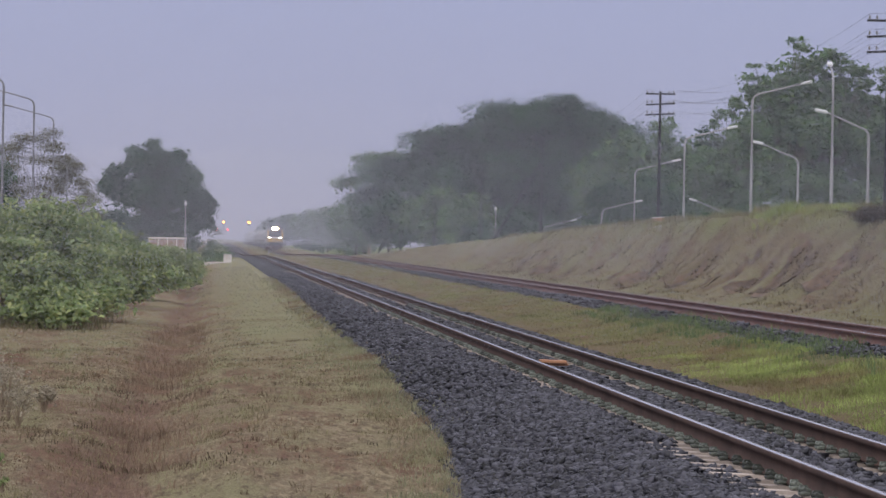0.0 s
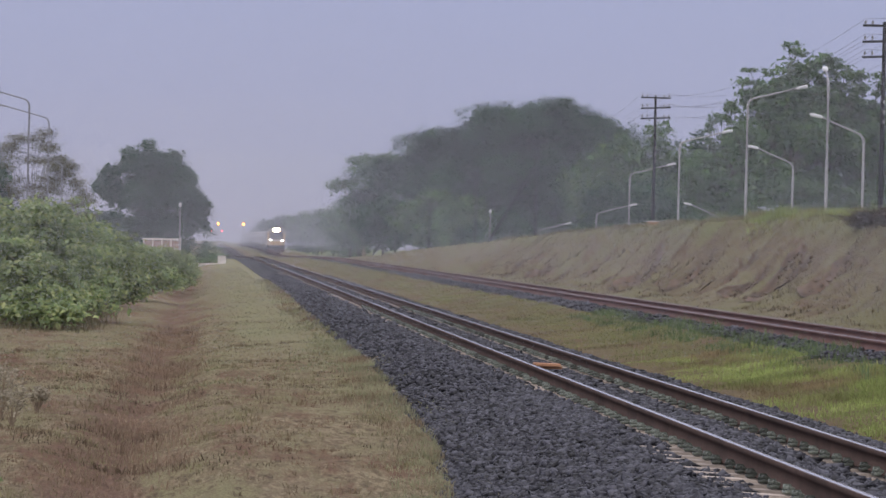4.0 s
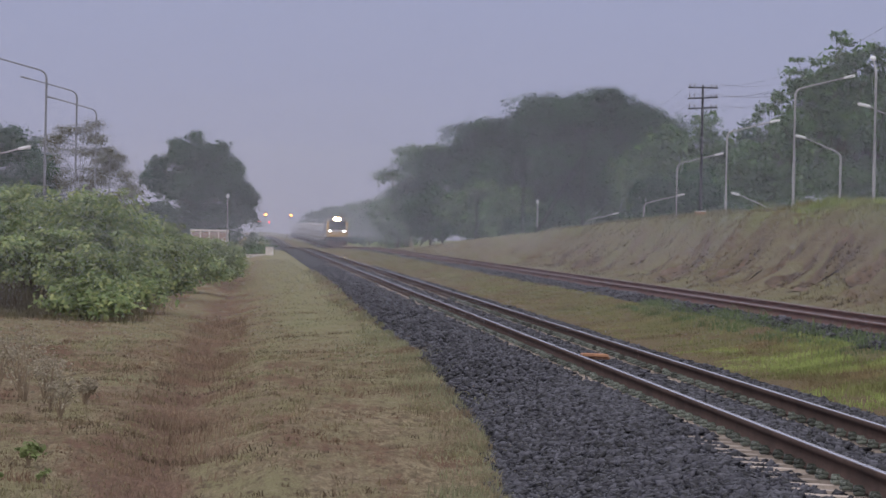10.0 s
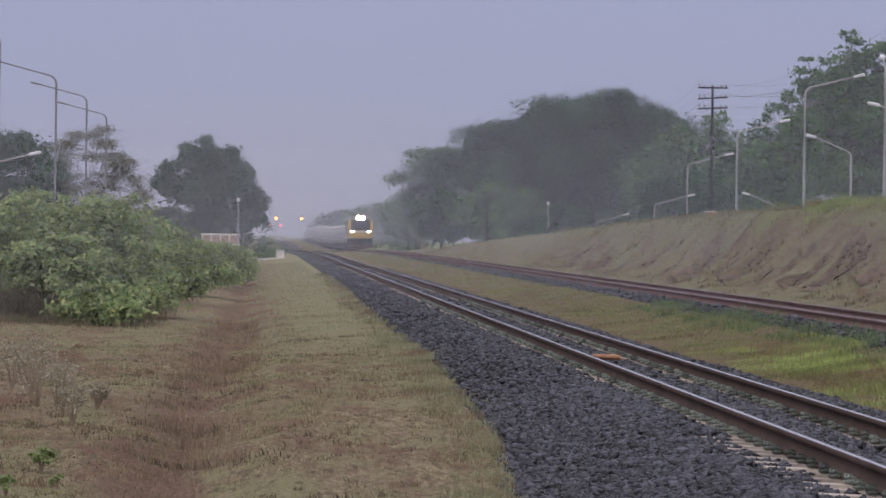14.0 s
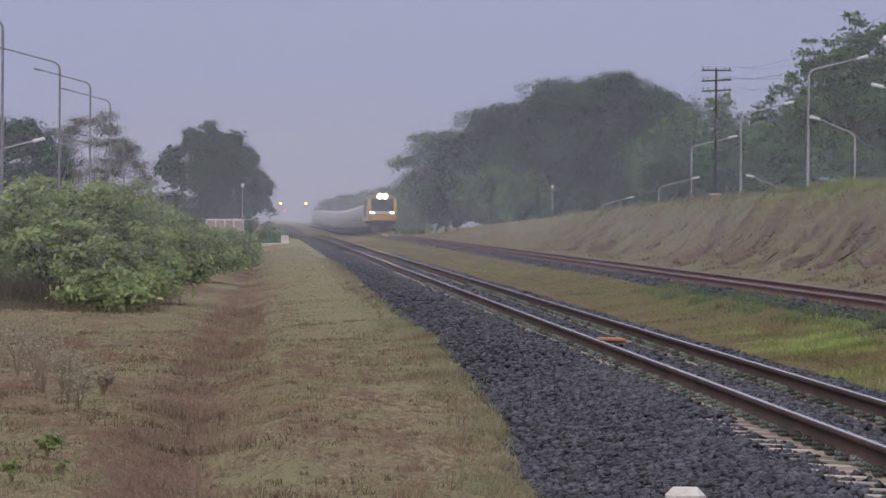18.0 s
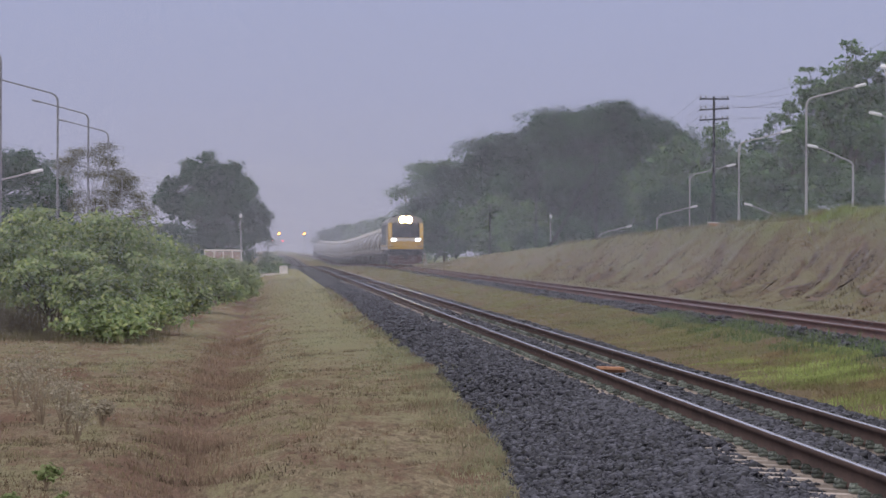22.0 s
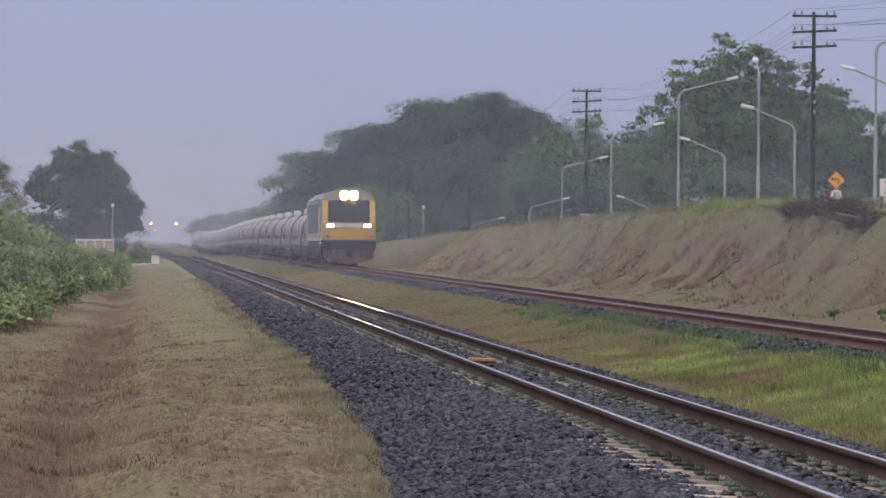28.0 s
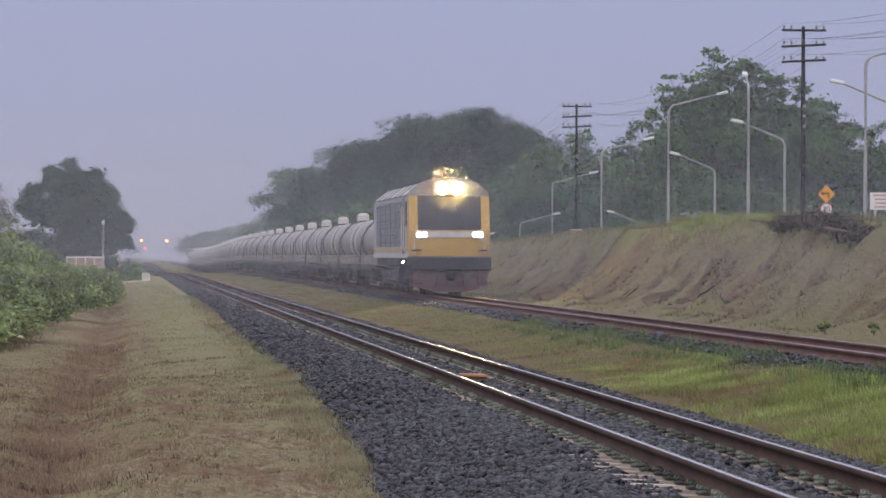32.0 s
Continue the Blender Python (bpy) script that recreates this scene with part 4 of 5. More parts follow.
BUSH_LABEL = "dense green leafy shrub on the dry verge"
for i, (bx, by, bw, bh) in enumerate([(-8.51, 94.1, 2.24, 2.54), (-7.8, 94.6, 2.05, 2.3), (-6.6, 93.2, 1.95, 2.45), (-5.26, 91.8, 2.02, 3.65), (-4.37, 87.9, 1.79, 2.1), (-4.14, 94.1, 2.02, 3.7), (-3.53, 94.1, 1.73, 1.93), (-3.35, 110.7, 1.95, 2.54), (-2.94, 116.2, 1.67, 1.65), (-2.69, 127.6, 1.89, 1.95), (-2.21, 149.7, 1.87, 1.66), (-1.68, 169.8, 1.67, 1.26), (-6.72, 96.3, 2.02, 3.3), (-3.15, 126.0, 2.04, 2.2), (-10.1, 94.0, 2.3, 2.3), (-3.7, 86.2, 1.2, 1.25), (-1.95, 156.0, 1.53, 1.95), (-1.68, 163.2, 1.19, 1.63), (-2.45, 144.2, 1.59, 1.81), (-3.12, 127.2, 1.78, 2.1)]):
    shrub(bx, by, bw, bh, 100 + i, BUSH_LABEL)

for i, (bx, by, bw, bh) in enumerate([(-2.6, 322, 2.2, 1.2), (-0.6, 326, 2.0, 1.0), (0.6, 335, 1.6, 1.0), (-4.6, 318, 2.4, 1.5), (-6.8, 316, 2.4, 1.8), (0.2, 350, 1.6, 1.6)]):
    shrub(bx, by, bw, bh, 140 + i, "misty green shrub at the foot of the dark tree", LEAF_FAINT, 60)

# trees past the thicket
tree("broad_tree", "dark dense broad-crowned tree beside the railway", -4.9, 360, -1.0, 3.5, 0.45,
     [(-1.8, 0, 6.0, 3.4, 3.4, 3.2), (1.2, 0, 6.2, 3.2, 3.2, 3.4), (-0.6, 0, 8.8, 2.6, 2.6, 2.3), (1.5, 0, 9.6, 1.6, 1.6, 1.5), (-0.8, 0, 10.8, 0.9, 0.9, 1.2), (-2.3, 0, 10.0, 1.3, 1.3, 1.2), (3.2, 0, 5.2, 2.0, 2.0, 3.0), (4.3, 0, 4.2, 1.0, 1.0, 3.0), (-4.0, 0, 6.4, 1.7, 1.7, 2.2), (-4.2, 0, 8.4, 1.3, 1.3, 1.2), (-5.2, 0, 7.0, 1.1, 1.1, 1.3), (0.5, -1, 3.4, 4.6, 2.5, 2.2), (0, -1, 1.6, 4.8, 2.0, 1.8), (-2.6, 0, 9.0, 1.2, 1.2, 1.2), (2.6, 0, 8.2, 1.5, 1.5, 1.4)], LEAF_TREE, 2100, 34, 0.18, 0.23, 201, fill=0.8)
dome = np.random.default_rng(77)
sprays = []
for k in range(46):
    u, up = dome.uniform(-1, 1), dome.uniform(0, 1)
    top = 10.7 - 5.6 * u * u - (1.2 if u > 0.3 else 0)
    sprays.append((4.8 * u + 0.4, dome.uniform(-1.5, 1.5), 2.4 + (top - 2.4) * up ** 0.8, dome.uniform(0.7, 1.25), 0.9, dome.uniform(0.32, 0.55)))
sprays += [(dome.uniform(-2.4, 2.4), dome.uniform(-1.8, 0), dome.uniform(2.5, 7.5), dome.uniform(0.9, 1.4), 1.0, dome.uniform(0.4, 0.6)) for _ in range(18)]
tree("sparse_tree", "thinly leaved tree with bare branches showing", -15.5, 335, 0.6, 2.4, 0.24, sprays, LEAF_DRY, 2600, 14, 0.17, 0.42, 202, BARK, 0.3, 0.5, 120, fill=0, heads=2)
tree("dark_tree", "dark rounded tree behind the road lamps", -21.5, 330, -0.8, 3.5, 0.4,
     [(0, 0, 8.2, 2.8, 3, 3.2), (2.4, 0, 6.4, 2.2, 2.4, 3.0), (-2.6, 0, 8.6, 2.8, 2.6, 3.0), (-1, 0, 4.5, 4, 3, 3), (-5.5, 0, 7.4, 3, 2.8, 3.2), (3.4, 0, 4.0, 1.8, 1.8, 2.6)], LEAF_TREE, 420, 30, 0.34, 0.45, 203)
for i, (tx, ty, h, w) in enumerate([(-10.5, 420, 5.5, 4.5), (-13.5, 410, 5.0, 4.5), (-17, 400, 5.5, 5), (-24, 400, 6.5, 6), (-8.5, 460, 4.0, 4.0)]):
    tree("low_tree", "misty low tree in the distance", tx, ty, -1.2, h * 0.3, 0.2, [(-w * 0.3, 0, h * 0.6, w * 0.5, w * 0.4, h * 0.4), (w * 0.3, 0, h * 0.55, w * 0.5, w * 0.4, h * 0.4), (0, 0, h * 0.7, w * 0.4, w * 0.4, h * 0.3)], LEAF_TREE, 200, 24, 0.40, 0.5, 210 + i)

# the great rain tree and its neighbours
tree("rain_tree", "huge dark umbrella-crowned rain tree", 33.5, 452, -3.1, 5.0, 0.9,
     [(1.5, 0, 17.8, 6.5, 6, 4.4), (8.0, 0, 19.2, 5.0, 5, 4.0), (-6.0, 0, 15.4, 5.5, 5, 4.0), (13.5, 0, 16.8, 5.2, 5, 4.2), (-11.5, 0, 11.5, 4.8, 4.5, 4.0), (16.5, 0, 12.0, 4.5, 4.5, 5.0), (3, -4, 12, 8, 5, 5), (8.5, -2, 13.5, 6.5, 4.5, 4.5), (-12, -3, 6.5, 5, 4, 4), (-5, -4, 10.5, 7, 5, 4.5), (-14.5, 0, 8.0, 3.8, 3.5, 4.0), (9, -4, 9.5, 7, 5, 4.5), (0, -4, 6.5, 10, 4, 3.2), (-10, -3, 5.5, 7, 4, 3.2), (12, -3, 5.5, 6, 4, 3.2), (6, 0, 14.5, 9, 5, 5), (-3, 0, 11.5, 9, 5, 4.5), (12, -1, 11, 7, 4.5, 5), (2, -2, 8, 12, 4, 4), (-2.5, 0, 15.6, 4.5, 4.5, 3.6), (4.8, 0, 18.4, 5, 5, 3.6), (12, 0, 17.6, 4, 4.5, 3.8), (-8.8, 0, 12.8, 4, 4, 3.6), (15.5, 0, 15.2, 4, 4.5, 4.2)], LEAF_RAIN, 7600, 32, 0.23, 0.44, 301, flat=0.5, twigs=20, fill=1.2, hollow=0.62, heads=15, shelf=0.62)
tree("light_tree", "paler feathery tree beside the great rain tree", 19.5, 470, -2.5, 5.0, 0.3,
     [(0, 0, 13.2, 3.2, 3, 2.2), (-2.6, 0, 10.8, 2.2, 2, 1.6), (2.5, 0, 13.6, 2.6, 2.5, 2.0), (-1.0, 0, 8.4, 2.6, 2.4, 2.0), (1.6, 0, 9.6, 3, 2.8, 2.6), (0.4, 0, 5.2, 3, 2.6, 2.6)], LEAF_FAINT, 700, 30, 0.20, 0.45, 302, PALE_BARK, 0.45, 0.4, 60, fill=0.3, heads=9, shelf=0.4)
tree("light_tree", "thin pale tree rising behind the great rain tree", 55.0, 505, -5, 12.0, 0.25,
     [(0, 0, 17.8, 1.5, 1.5, 3.0), (0.8, 0, 14.5, 1.8, 1.6, 2.5)], LEAF_FAINT, 60, 24, 0.45, 0.5, 303, PALE_BARK)
for i, (tx, ty, h, w) in enumerate([(24, 600, 9, 7), (20.5, 540, 8.0, 6), (19.0, 500, 7.0, 5), (20.5, 440, 7.4, 5), (24, 405, 7.6, 5.5), (27, 395, 10.5, 5.5), (30, 390, 9.0, 6), (34, 385, 5.0, 6), (38, 385, 5.0, 6), (43, 400, 7.0, 8), (46, 432, 18.5, 9), (51, 436, 20, 9), (56, 440, 19, 9), (62, 446, 17, 9), (19, 1000, 8, 10), (26, 1000, 9, 10), (33, 990, 10, 12), (29, 760, 9, 9), (17.5, 900, 8, 9), (22, 860, 8.5, 9), (25, 820, 9, 9)]):
    tree("undergrowth_tree", "small green tree at the foot of the woods", tx, ty, -1.0 if tx < 26 else -4.5, h * 0.35, 0.2, [(-w * 0.3, 0, h * 0.6, w * 0.45, w * 0.4, h * 0.4), (w * 0.32, 0, h * 0.65, w * 0.45, w * 0.4, h * 0.36), (0, -1, h * 0.4, w * 0.55, w * 0.4, h * 0.35), (0.1 * w, 0, h * 0.85, w * 0.35, w * 0.3, h * 0.25)], LEAF_FAINT if i % 3 else LEAF_TREE, 190, 24, 0.42, 0.55, 310 + i)

# feathery trees behind the road lamps
for i, (tx, ty, h, w) in enumerate([(43.2, 330, 12.8, 5.0), (46.2, 334, 17.6, 6.0), (38.2, 252, 18.8, 5.6), (40.2, 257, 18.2, 4.2), (41.8, 256, 18.2, 5.2), (45.0, 258, 17.2, 5.6), (48.5, 262, 15.6, 6), (52.5, 262, 14.0, 7), (58, 266, 13.0, 7.5)]):
    fern = np.random.default_rng(360 + i)
    lobes = [(-w * 0.28, 0, h * 0.60, w * 0.44, w * 0.38, h * 0.18), (w * 0.3, 0, h * 0.64, w * 0.44, w * 0.38, h * 0.18), (0, 0, h * 0.74, w * 0.46, w * 0.36, h * 0.15), (0.05 * w, 0, h * 0.82, w * 0.30, w * 0.28, h * 0.07), (0, -1, h * 0.44, w * 0.55, w * 0.4, h * 0.16), (0.15 * w, -1, h * 0.28, w * 0.6, w * 0.4, h * 0.16)]
    # feathery tiers of twigs stand clear of the crown's body
    for k in range(34):
        u = fern.uniform(-1, 1)
        up = 1.0 - 0.27 * u * u - 0.16 * fern.uniform() ** 1.2
        lobes.append((0.54 * w * u, fern.uniform(-0.3, 0.2) * w, h * up, fern.uniform(0.35, 0.8), fern.uniform(0.4, 0.8), fern.uniform(0.12, 0.24)))
    tree("acacia_tree", "tall feathery green tree behind the road lamps", tx, ty, -3.0, h * 0.4, 0.28, lobes, LEAF_FAINT, 900, 24, 0.18, 0.26, 330 + i, BARK, 0.4, 0.4, 70, fill=0.6, heads=4, shelf=0.55)
for i, (tx, ty, h, w) in enumerate([(33.5, 300, 11, 6), (41.5, 336, 12.5, 8), (40, 290, 8, 7), (46, 285, 8, 7), (52, 285, 8, 7), (58, 285, 8, 7), (64, 290, 8, 7), (37.8, 238, 7, 6), (42.3, 236, 7, 6), (47, 233, 7, 6), (45.7, 338, 9.5, 8), (52.5, 228, 7, 6), (35.5, 232, 5.2, 5), (40, 228, 5.2, 5), (44.5, 226, 5.4, 5), (49.5, 224, 5.4, 5)]):
    tree("understorey_tree", "dark undergrowth tree behind the road", tx, ty, -3.2, h * 0.3, 0.18, [(-w * 0.3, 0, h * 0.6, w * 0.5, w * 0.4, h * 0.42), (w * 0.3, 0, h * 0.6, w * 0.5, w * 0.4, h * 0.4), (0, -0.5, h * 0.35, w * 0.6, w * 0.4, h * 0.3)], LEAF_TREE, 260, 28, 0.24, 0.42, 350 + i, fill=1.2)

LEAF_DEAD = foliage("withered_leaves", (0.040, 0.034, 0.026), (0.072, 0.058, 0.042), (0.120, 0.098, 0.070), patch=1.5)
DARK_TWIG = surface("dark_twigs", (0.075, 0.060, 0.048), (0.034, 0.027, 0.022), 0.9, 0, 14, 2, 0.4)
GREY_LOG = surface("weathered_log", (0.22, 0.18, 0.145), (0.12, 0.095, 0.075), 0.9, 0, 14, 2, 0.4)
# dark tangled brushwood on the crest
for i, (bx, by, bw, bh) in enumerate([(17.3, 98.2, 0.45, 0.3), (17.2, 95.6, 0.6, 0.5), (17.1, 92.6, 0.65, 0.6), (17.0, 89.6, 0.6, 0.5), (17.0, 86.8, 0.6, 0.5)]):
    rng = np.random.default_rng(400 + i)
    base = empty("brushwood", bx, by, float(ground_height(bx, by)))
    for k in range(70):
        a = rng.normal(0, 0.45, 3) * np.array([bw, bw * 1.6, 0]) + np.array([0, 0, rng.uniform(0, 0.1)])
        b = a + rng.normal(0, 0.35, 3) * np.array([1, 1, 0.3]) + np.array([0, 0, rng.uniform(0.0, bh * 0.6)])
        b[2] = max(b[2], 0.03)
        part("branch", add_tube(bmesh.new(), [tuple(a), tuple((a + b) / 2 + rng.normal(0, 0.06, 3)), tuple(b)], 0.018, 0.006, 4), DARK_TWIG, base)
    for k in range(9):
        a = np.array([rng.normal(0, 0.4) * bw, rng.normal(0, 0.7) * bw, rng.uniform(0.06, bh * 0.55)])
        d = rng.normal(0, 1, 3) * np.array([1, 1, 0.35])
        d *= rng.uniform(0.2, 0.42) / np.linalg.norm(d)
        part("log", add_tube(bmesh.new(), [tuple(a - d), tuple(a + d * 0.2 + rng.normal(0, 0.02, 3)), tuple(a + d)], rng.uniform(0.025, 0.045), 0.02, 7), GREY_LOG if k % 3 == 0 else DARK_TWIG, base)
    v, f, _ = leaf_cloud([(0, 0, bh * 0.2, bw, bw * 1.8, bh * 0.26)], 110, 16, 0.10, 0.13, rng, 0.3)
    np_object("dead_leaves", v, f, LEAF_DEAD, base)
    tagged(base, "dark heap of cut brushwood on the bank", "brushwood")


def weed(x, y, h, seed, mat, label, leaf=0.07, n=24, floor=ground_height):
    rng = np.random.default_rng(seed)
    base = empty("weed", x, y, float(floor(x, y)))
    v, f, c = leaf_cloud([(0, 0, h * 0.6, h * 0.5, h * 0.5, h * 0.45)], n, 9, leaf, h * 0.12, rng, 0.2)
    np_object("leaves", v, f, mat, base)
    for e in c[:12]:
        part("stem", add_tube(bmesh.new(), [(0, 0, -0.05), tuple(e * np.array([0.4, 0.4, 0.6])), tuple(e)], 0.008, 0.003, 4), PALE_BARK, base)
    tagged(base, label, "weed")


for i, (wx, wy, wh) in enumerate([(-2.35, 44.5, 0.6), (-2.75, 46.5, 0.75), (-2.95, 48.5, 0.85), (-2.15, 43.0, 0.4), (-3.3, 50, 0.6), (-2.55, 47.2, 0.5), (-2.0, 46.0, 0.3)]):
    weed(wx, wy, wh, 420 + i, TWIGS, "withered grey-brown weed on dry ground", 0.05, 30)
weed(-1.95, 33.6, 0.22, 430, WEED, "small bright green weed in the dry grass", 0.07, 16)
weed(-2.05, 30.4, 0.16, 431, WEED, "small bright green weed in the dry grass", 0.06, 10)
weed(-1.7, 31.5, 0.12, 432, WEED, "small green weed in the dry grass", 0.05, 8)
for i, (wx, wy) in enumerate([(13.9, 70), (13.6, 73.5)]):
    weed(wx, wy, 0.22, 440 + i, WEED, "leafy green weed beside the far track", 0.09, 20, strip_floor if wx < 12 else ground_height)

# ---- poles, lamps and signs ----


def telegraph_pole(x, y, top, arms=3, strut=False):
    zg = float(ground_height(x, y)) - 0.2
    base = empty("telegraph_pole", x, y, zg)
    h = top - zg
    rod("post", base, POLE_DARK, (0, 0, 0), (0, 0, h), 0.085, 0.055, 10)
    for k in range(arms):
        z = h - 0.12 - k * 0.46
        arm = box("crossarm", base, POLE_DARK, (0.0, -0.1, z), (1.35, 0.09, 0.07), 0.01, turn=(0, -3 if k else 0, 0))
        for ix in (-0.6, -0.38, 0.38, 0.6) if y < 200 else (-0.6, 0.6) if k < 2 else (0.6,):
            bm = add_rod(bmesh.new(), (ix, -0.1, z + 0.03), (ix, -0.1, z + 0.07), 0.016)
            add_rod(bm, (ix, -0.1, z + 0.06), (ix, -0.1, z + 0.11), 0.042, 0.030)
            add_rod(bm, (ix, -0.1, z + 0.11), (ix, -0.1, z + 0.15), 0.034, 0.018)
            part("insulator", bm, PORCELAIN_BACKLIT if y < 200 else LAMP_SHELL, arm, "porcelain insulator coloured dark as if backlit by the sky" if y < 200 else "white porcelain insulator")
    for k in range(3):
        box("bracket", base, GALV, (0.02, -0.11, h - 2.4 - k * 0.3), (0.07, 0.05, 0.10), 0.01)
    if strut:
        rod("strut", base, POLE_DARK, (-0.1, 0, h - 1.7), (-3.1, 0, 0.1), 0.06, 0.08, 8, "leaning timber strut")
    return tagged(base, "dark telegraph pole with three insulator crossarms", "telegraph pole", "pole line above the cutting"), zg + h


POLE_Y = [(57.0, 8.7), (112.5, 8.5), (170.5, 8.5), (232, 8.1), (284, 7.4), (343, 5.7), (405, 5.2)]
pole_tops = []
for py, top in POLE_Y:
    _, zt = telegraph_pole(20.15, py, top, strut=py in (232, 405))
    pole_tops.append((20.15, py, zt))


def wires():
    for k, (a, b) in enumerate(zip(pole_tops, pole_tops[1:])):
        run = empty("overhead_wires", a[0], a[1], a[2])
        for level in range(3):
            for ix in (-0.6, -0.38, 0.38, 0.6):
                pts = []
                for i in range(13):
                    t = i / 12
                    sag = 4 * t * (1 - t) * 0.9
                    pts.append((ix, t * (b[1] - a[1]) - 0.1, t * (b[2] - a[2]) + 0.08 - level * 0.46 - sag))
                if abs(ix) < 0.5 and level != 1:
                    continue
                part("wire", add_tube(bmesh.new(), pts, 0.005, 0.005, 3), WIRE, run)
        tagged(run, "thin sagging telegraph wires between the poles", "wires", "pole line above the cutting")


wires()


def street_lamp(x, y, top, length=2.6, toward=1, drop=None, rise=0.55, turn=0.0, girth=0.085, shell=LAMP_SHELL):
    zg = float(ground_height(x, y)) - 0.1 if drop is None else top - drop
    h = top - zg
    base = empty("street_lamp", x, y, zg, turn)
    bm = bmesh.new()
    pts = [(0, 0, 0), (0, 0, h * 0.5), (0, 0, h - 0.45)] + [(toward * 0.42 * (1 - math.cos(a)), 0, h - 0.45 + 0.42 * math.sin(a)) for a in (0.4, 0.8, 1.2)]
    pts += [(toward * length, 0, h + rise)]
    part("post", add_tube(bm, pts, girth, girth * 0.47, 8), GALV if shell is LAMP_SHELL else DULL_STEEL, base)
    head = bmesh.new()
    add_box(head, (toward * (length + 0.22), 0, h + rise + 0.05), (0.62, 0.26, 0.16 if shell is LAMP_SHELL else 0.10), 0.045, (0, -toward * 12, 0))
    part("lamp_head", head, shell, base, "pale luminaire" if shell is LAMP_SHELL else "slim grey luminaire")
    box("base_plate", base, GALV, (0, 0, 0.12), (0.3, 0.3, 0.05), 0.01)
    return tagged(base, "tall galvanised street lamp with one curved arm", "street lamp", "road lamps")


for lx, ly, top in [(29.4, 150, 9.7), (28.0, 196, 9.55), (27.85, 223, 8.0), (28.5, 255, 6.7), (29.9, 290, 4.3), (31.6, 360, 3.2)]:
    street_lamp(lx, ly, top, toward=1, drop=9.0)
street_lamp(28.6, 174, 9.6, toward=1, drop=9.0, turn=84)
for lx, ly, top in [(31.5, 155, 8.1), (31.35, 180, 7.35), (33.4, 215, 6.75), (38.0, 280, 4.2), (40.6, 320, 4.0)]:
    street_lamp(lx, ly, top, 2.1, toward=-1, drop=9.0, rise=0.7)
for lx, ly, top in [(-9.95, 141.5, 8.95), (-9.79, 177, 8.82), (-9.9, 209.5, 9.05), (-10.0, 238, 8.95), (-10.0, 261, 6.6)]:
    street_lamp(lx, ly, top, toward=-1, girth=0.066, shell=DULL_STEEL)
street_lamp(-14.05, 185, 4.7, toward=1, drop=6.0)
# post-top lamps
for lx, ly, h in [(-2.2, 310, 4.7), (27.1, 362, 5.0)]:
    base = empty("post_lamp", lx, ly, float(ground_height(lx, ly)))
    top = h + (0.0 if lx < 0 else 0.6) + (0 if lx < 0 else 4.0)
    rod("post", base, GALV, (0, 0, 0), (0, 0, top), 0.07, 0.05)
    bm = add_rod(bmesh.new(), (0, 0, top), (0, 0, top + 0.12), 0.08, 0.16, 10)
    add_rod(bm, (0, 0, top + 0.12), (0, 0, top + 0.34), 0.16, 0.06, 10)
    part("globe", bm, LAMP_SHELL, base, "pale lamp globe")
    tagged(base, "slender pale post with a globe lamp", "post lamp")


def road_sign():
    x, y = 34.5, 186.0
    zt = 4.72
    base = empty("road_sign", x, y, zt - 3.4)
    rod("post", base, GALV, (0, 0.04, -2.5), (0, 0.04, 3.9), 0.04)
    bm = add_box(bmesh.new(), (0, 0, 3.4), (0.62, 0.02, 0.62), 0.015, (0, 45, 0))
    plate = part("warning_plate", bm, SIGN_YELLOW, base, "orange-yellow diamond plate")
    bm = bmesh.new()
    add_box(bm, (0.10, -0.016, 3.34), (0.06, 0.008, 0.26), 0)
    add_box(bm, (-0.02, -0.016, 3.45), (0.26, 0.008, 0.06), 0)
    tip = [bm.verts.new(p) for p in ((-0.14, -0.016, 3.56), (-0.14, -0.016, 3.34), (-0.30, -0.016, 3.45))]
    bm.faces.new(tip)
    part("arrow", bm, SIGN_BLACK, plate, "black bent arrow")
    bm = add_rod(bmesh.new(), (0, -0.012, 2.66), (0, 0.012, 2.66), 0.32, seg=24)
    disc = part("speed_disc", bm, SIGN_RED, base, "round plate with red rim")
    bm = add_rod(bmesh.new(), (0, -0.018, 2.66), (0, -0.011, 2.66), 0.27, seg=24)
    part("speed_face", bm, SIGN_WHITE, disc, "white face")
    txt = bpy.data.curves.new("number", "FONT")
    txt.body = "20"
    txt.size = 0.36
    txt.align_x, txt.align_y = "CENTER", "CENTER"
    txt.extrude = 0.002
    num = new("number", txt)
    num.data.materials.append(SIGN_BLACK)
    num.parent = disc
    num.matrix_basis = pose(0, -0.022, 2.66, 90, 0, 0)
    tagged(base, "yellow bend-warning sign above a round 20 sign", "road sign")


road_sign()
board = empty("notice_board", 36.95, 184, 1.4)
for sx in (-0.4, 0.4):
    rod("post", board, WHITE_CONC, (sx, 0.03, -2.5), (sx, 0.03, 3.3), 0.06)
panel = box("panel", board, SIGN_WHITE, (0, 0, 2.95), (1.3, 0.05, 0.85), 0.01)
for k in range(4):
    box("text_bar", panel, PINK_BAR, (-0.05 + 0.05 * (k % 2), -0.03, 3.24 - 0.19 * k), (0.9 - 0.12 * (k % 3), 0.006, 0.07), 0)
tagged(board, "pale notice board with unreadable pinkish lines on two posts", "notice board")

FADED = surface("faded_board", (0.42, 0.32, 0.29), (0.30, 0.22, 0.20), 0.8, 0, 12, 2, 0.1)
# railing, parapets and stones on the verge
rail_l = empty("railing", -3.65, 312, float(ground_height(-3.65, 312)))
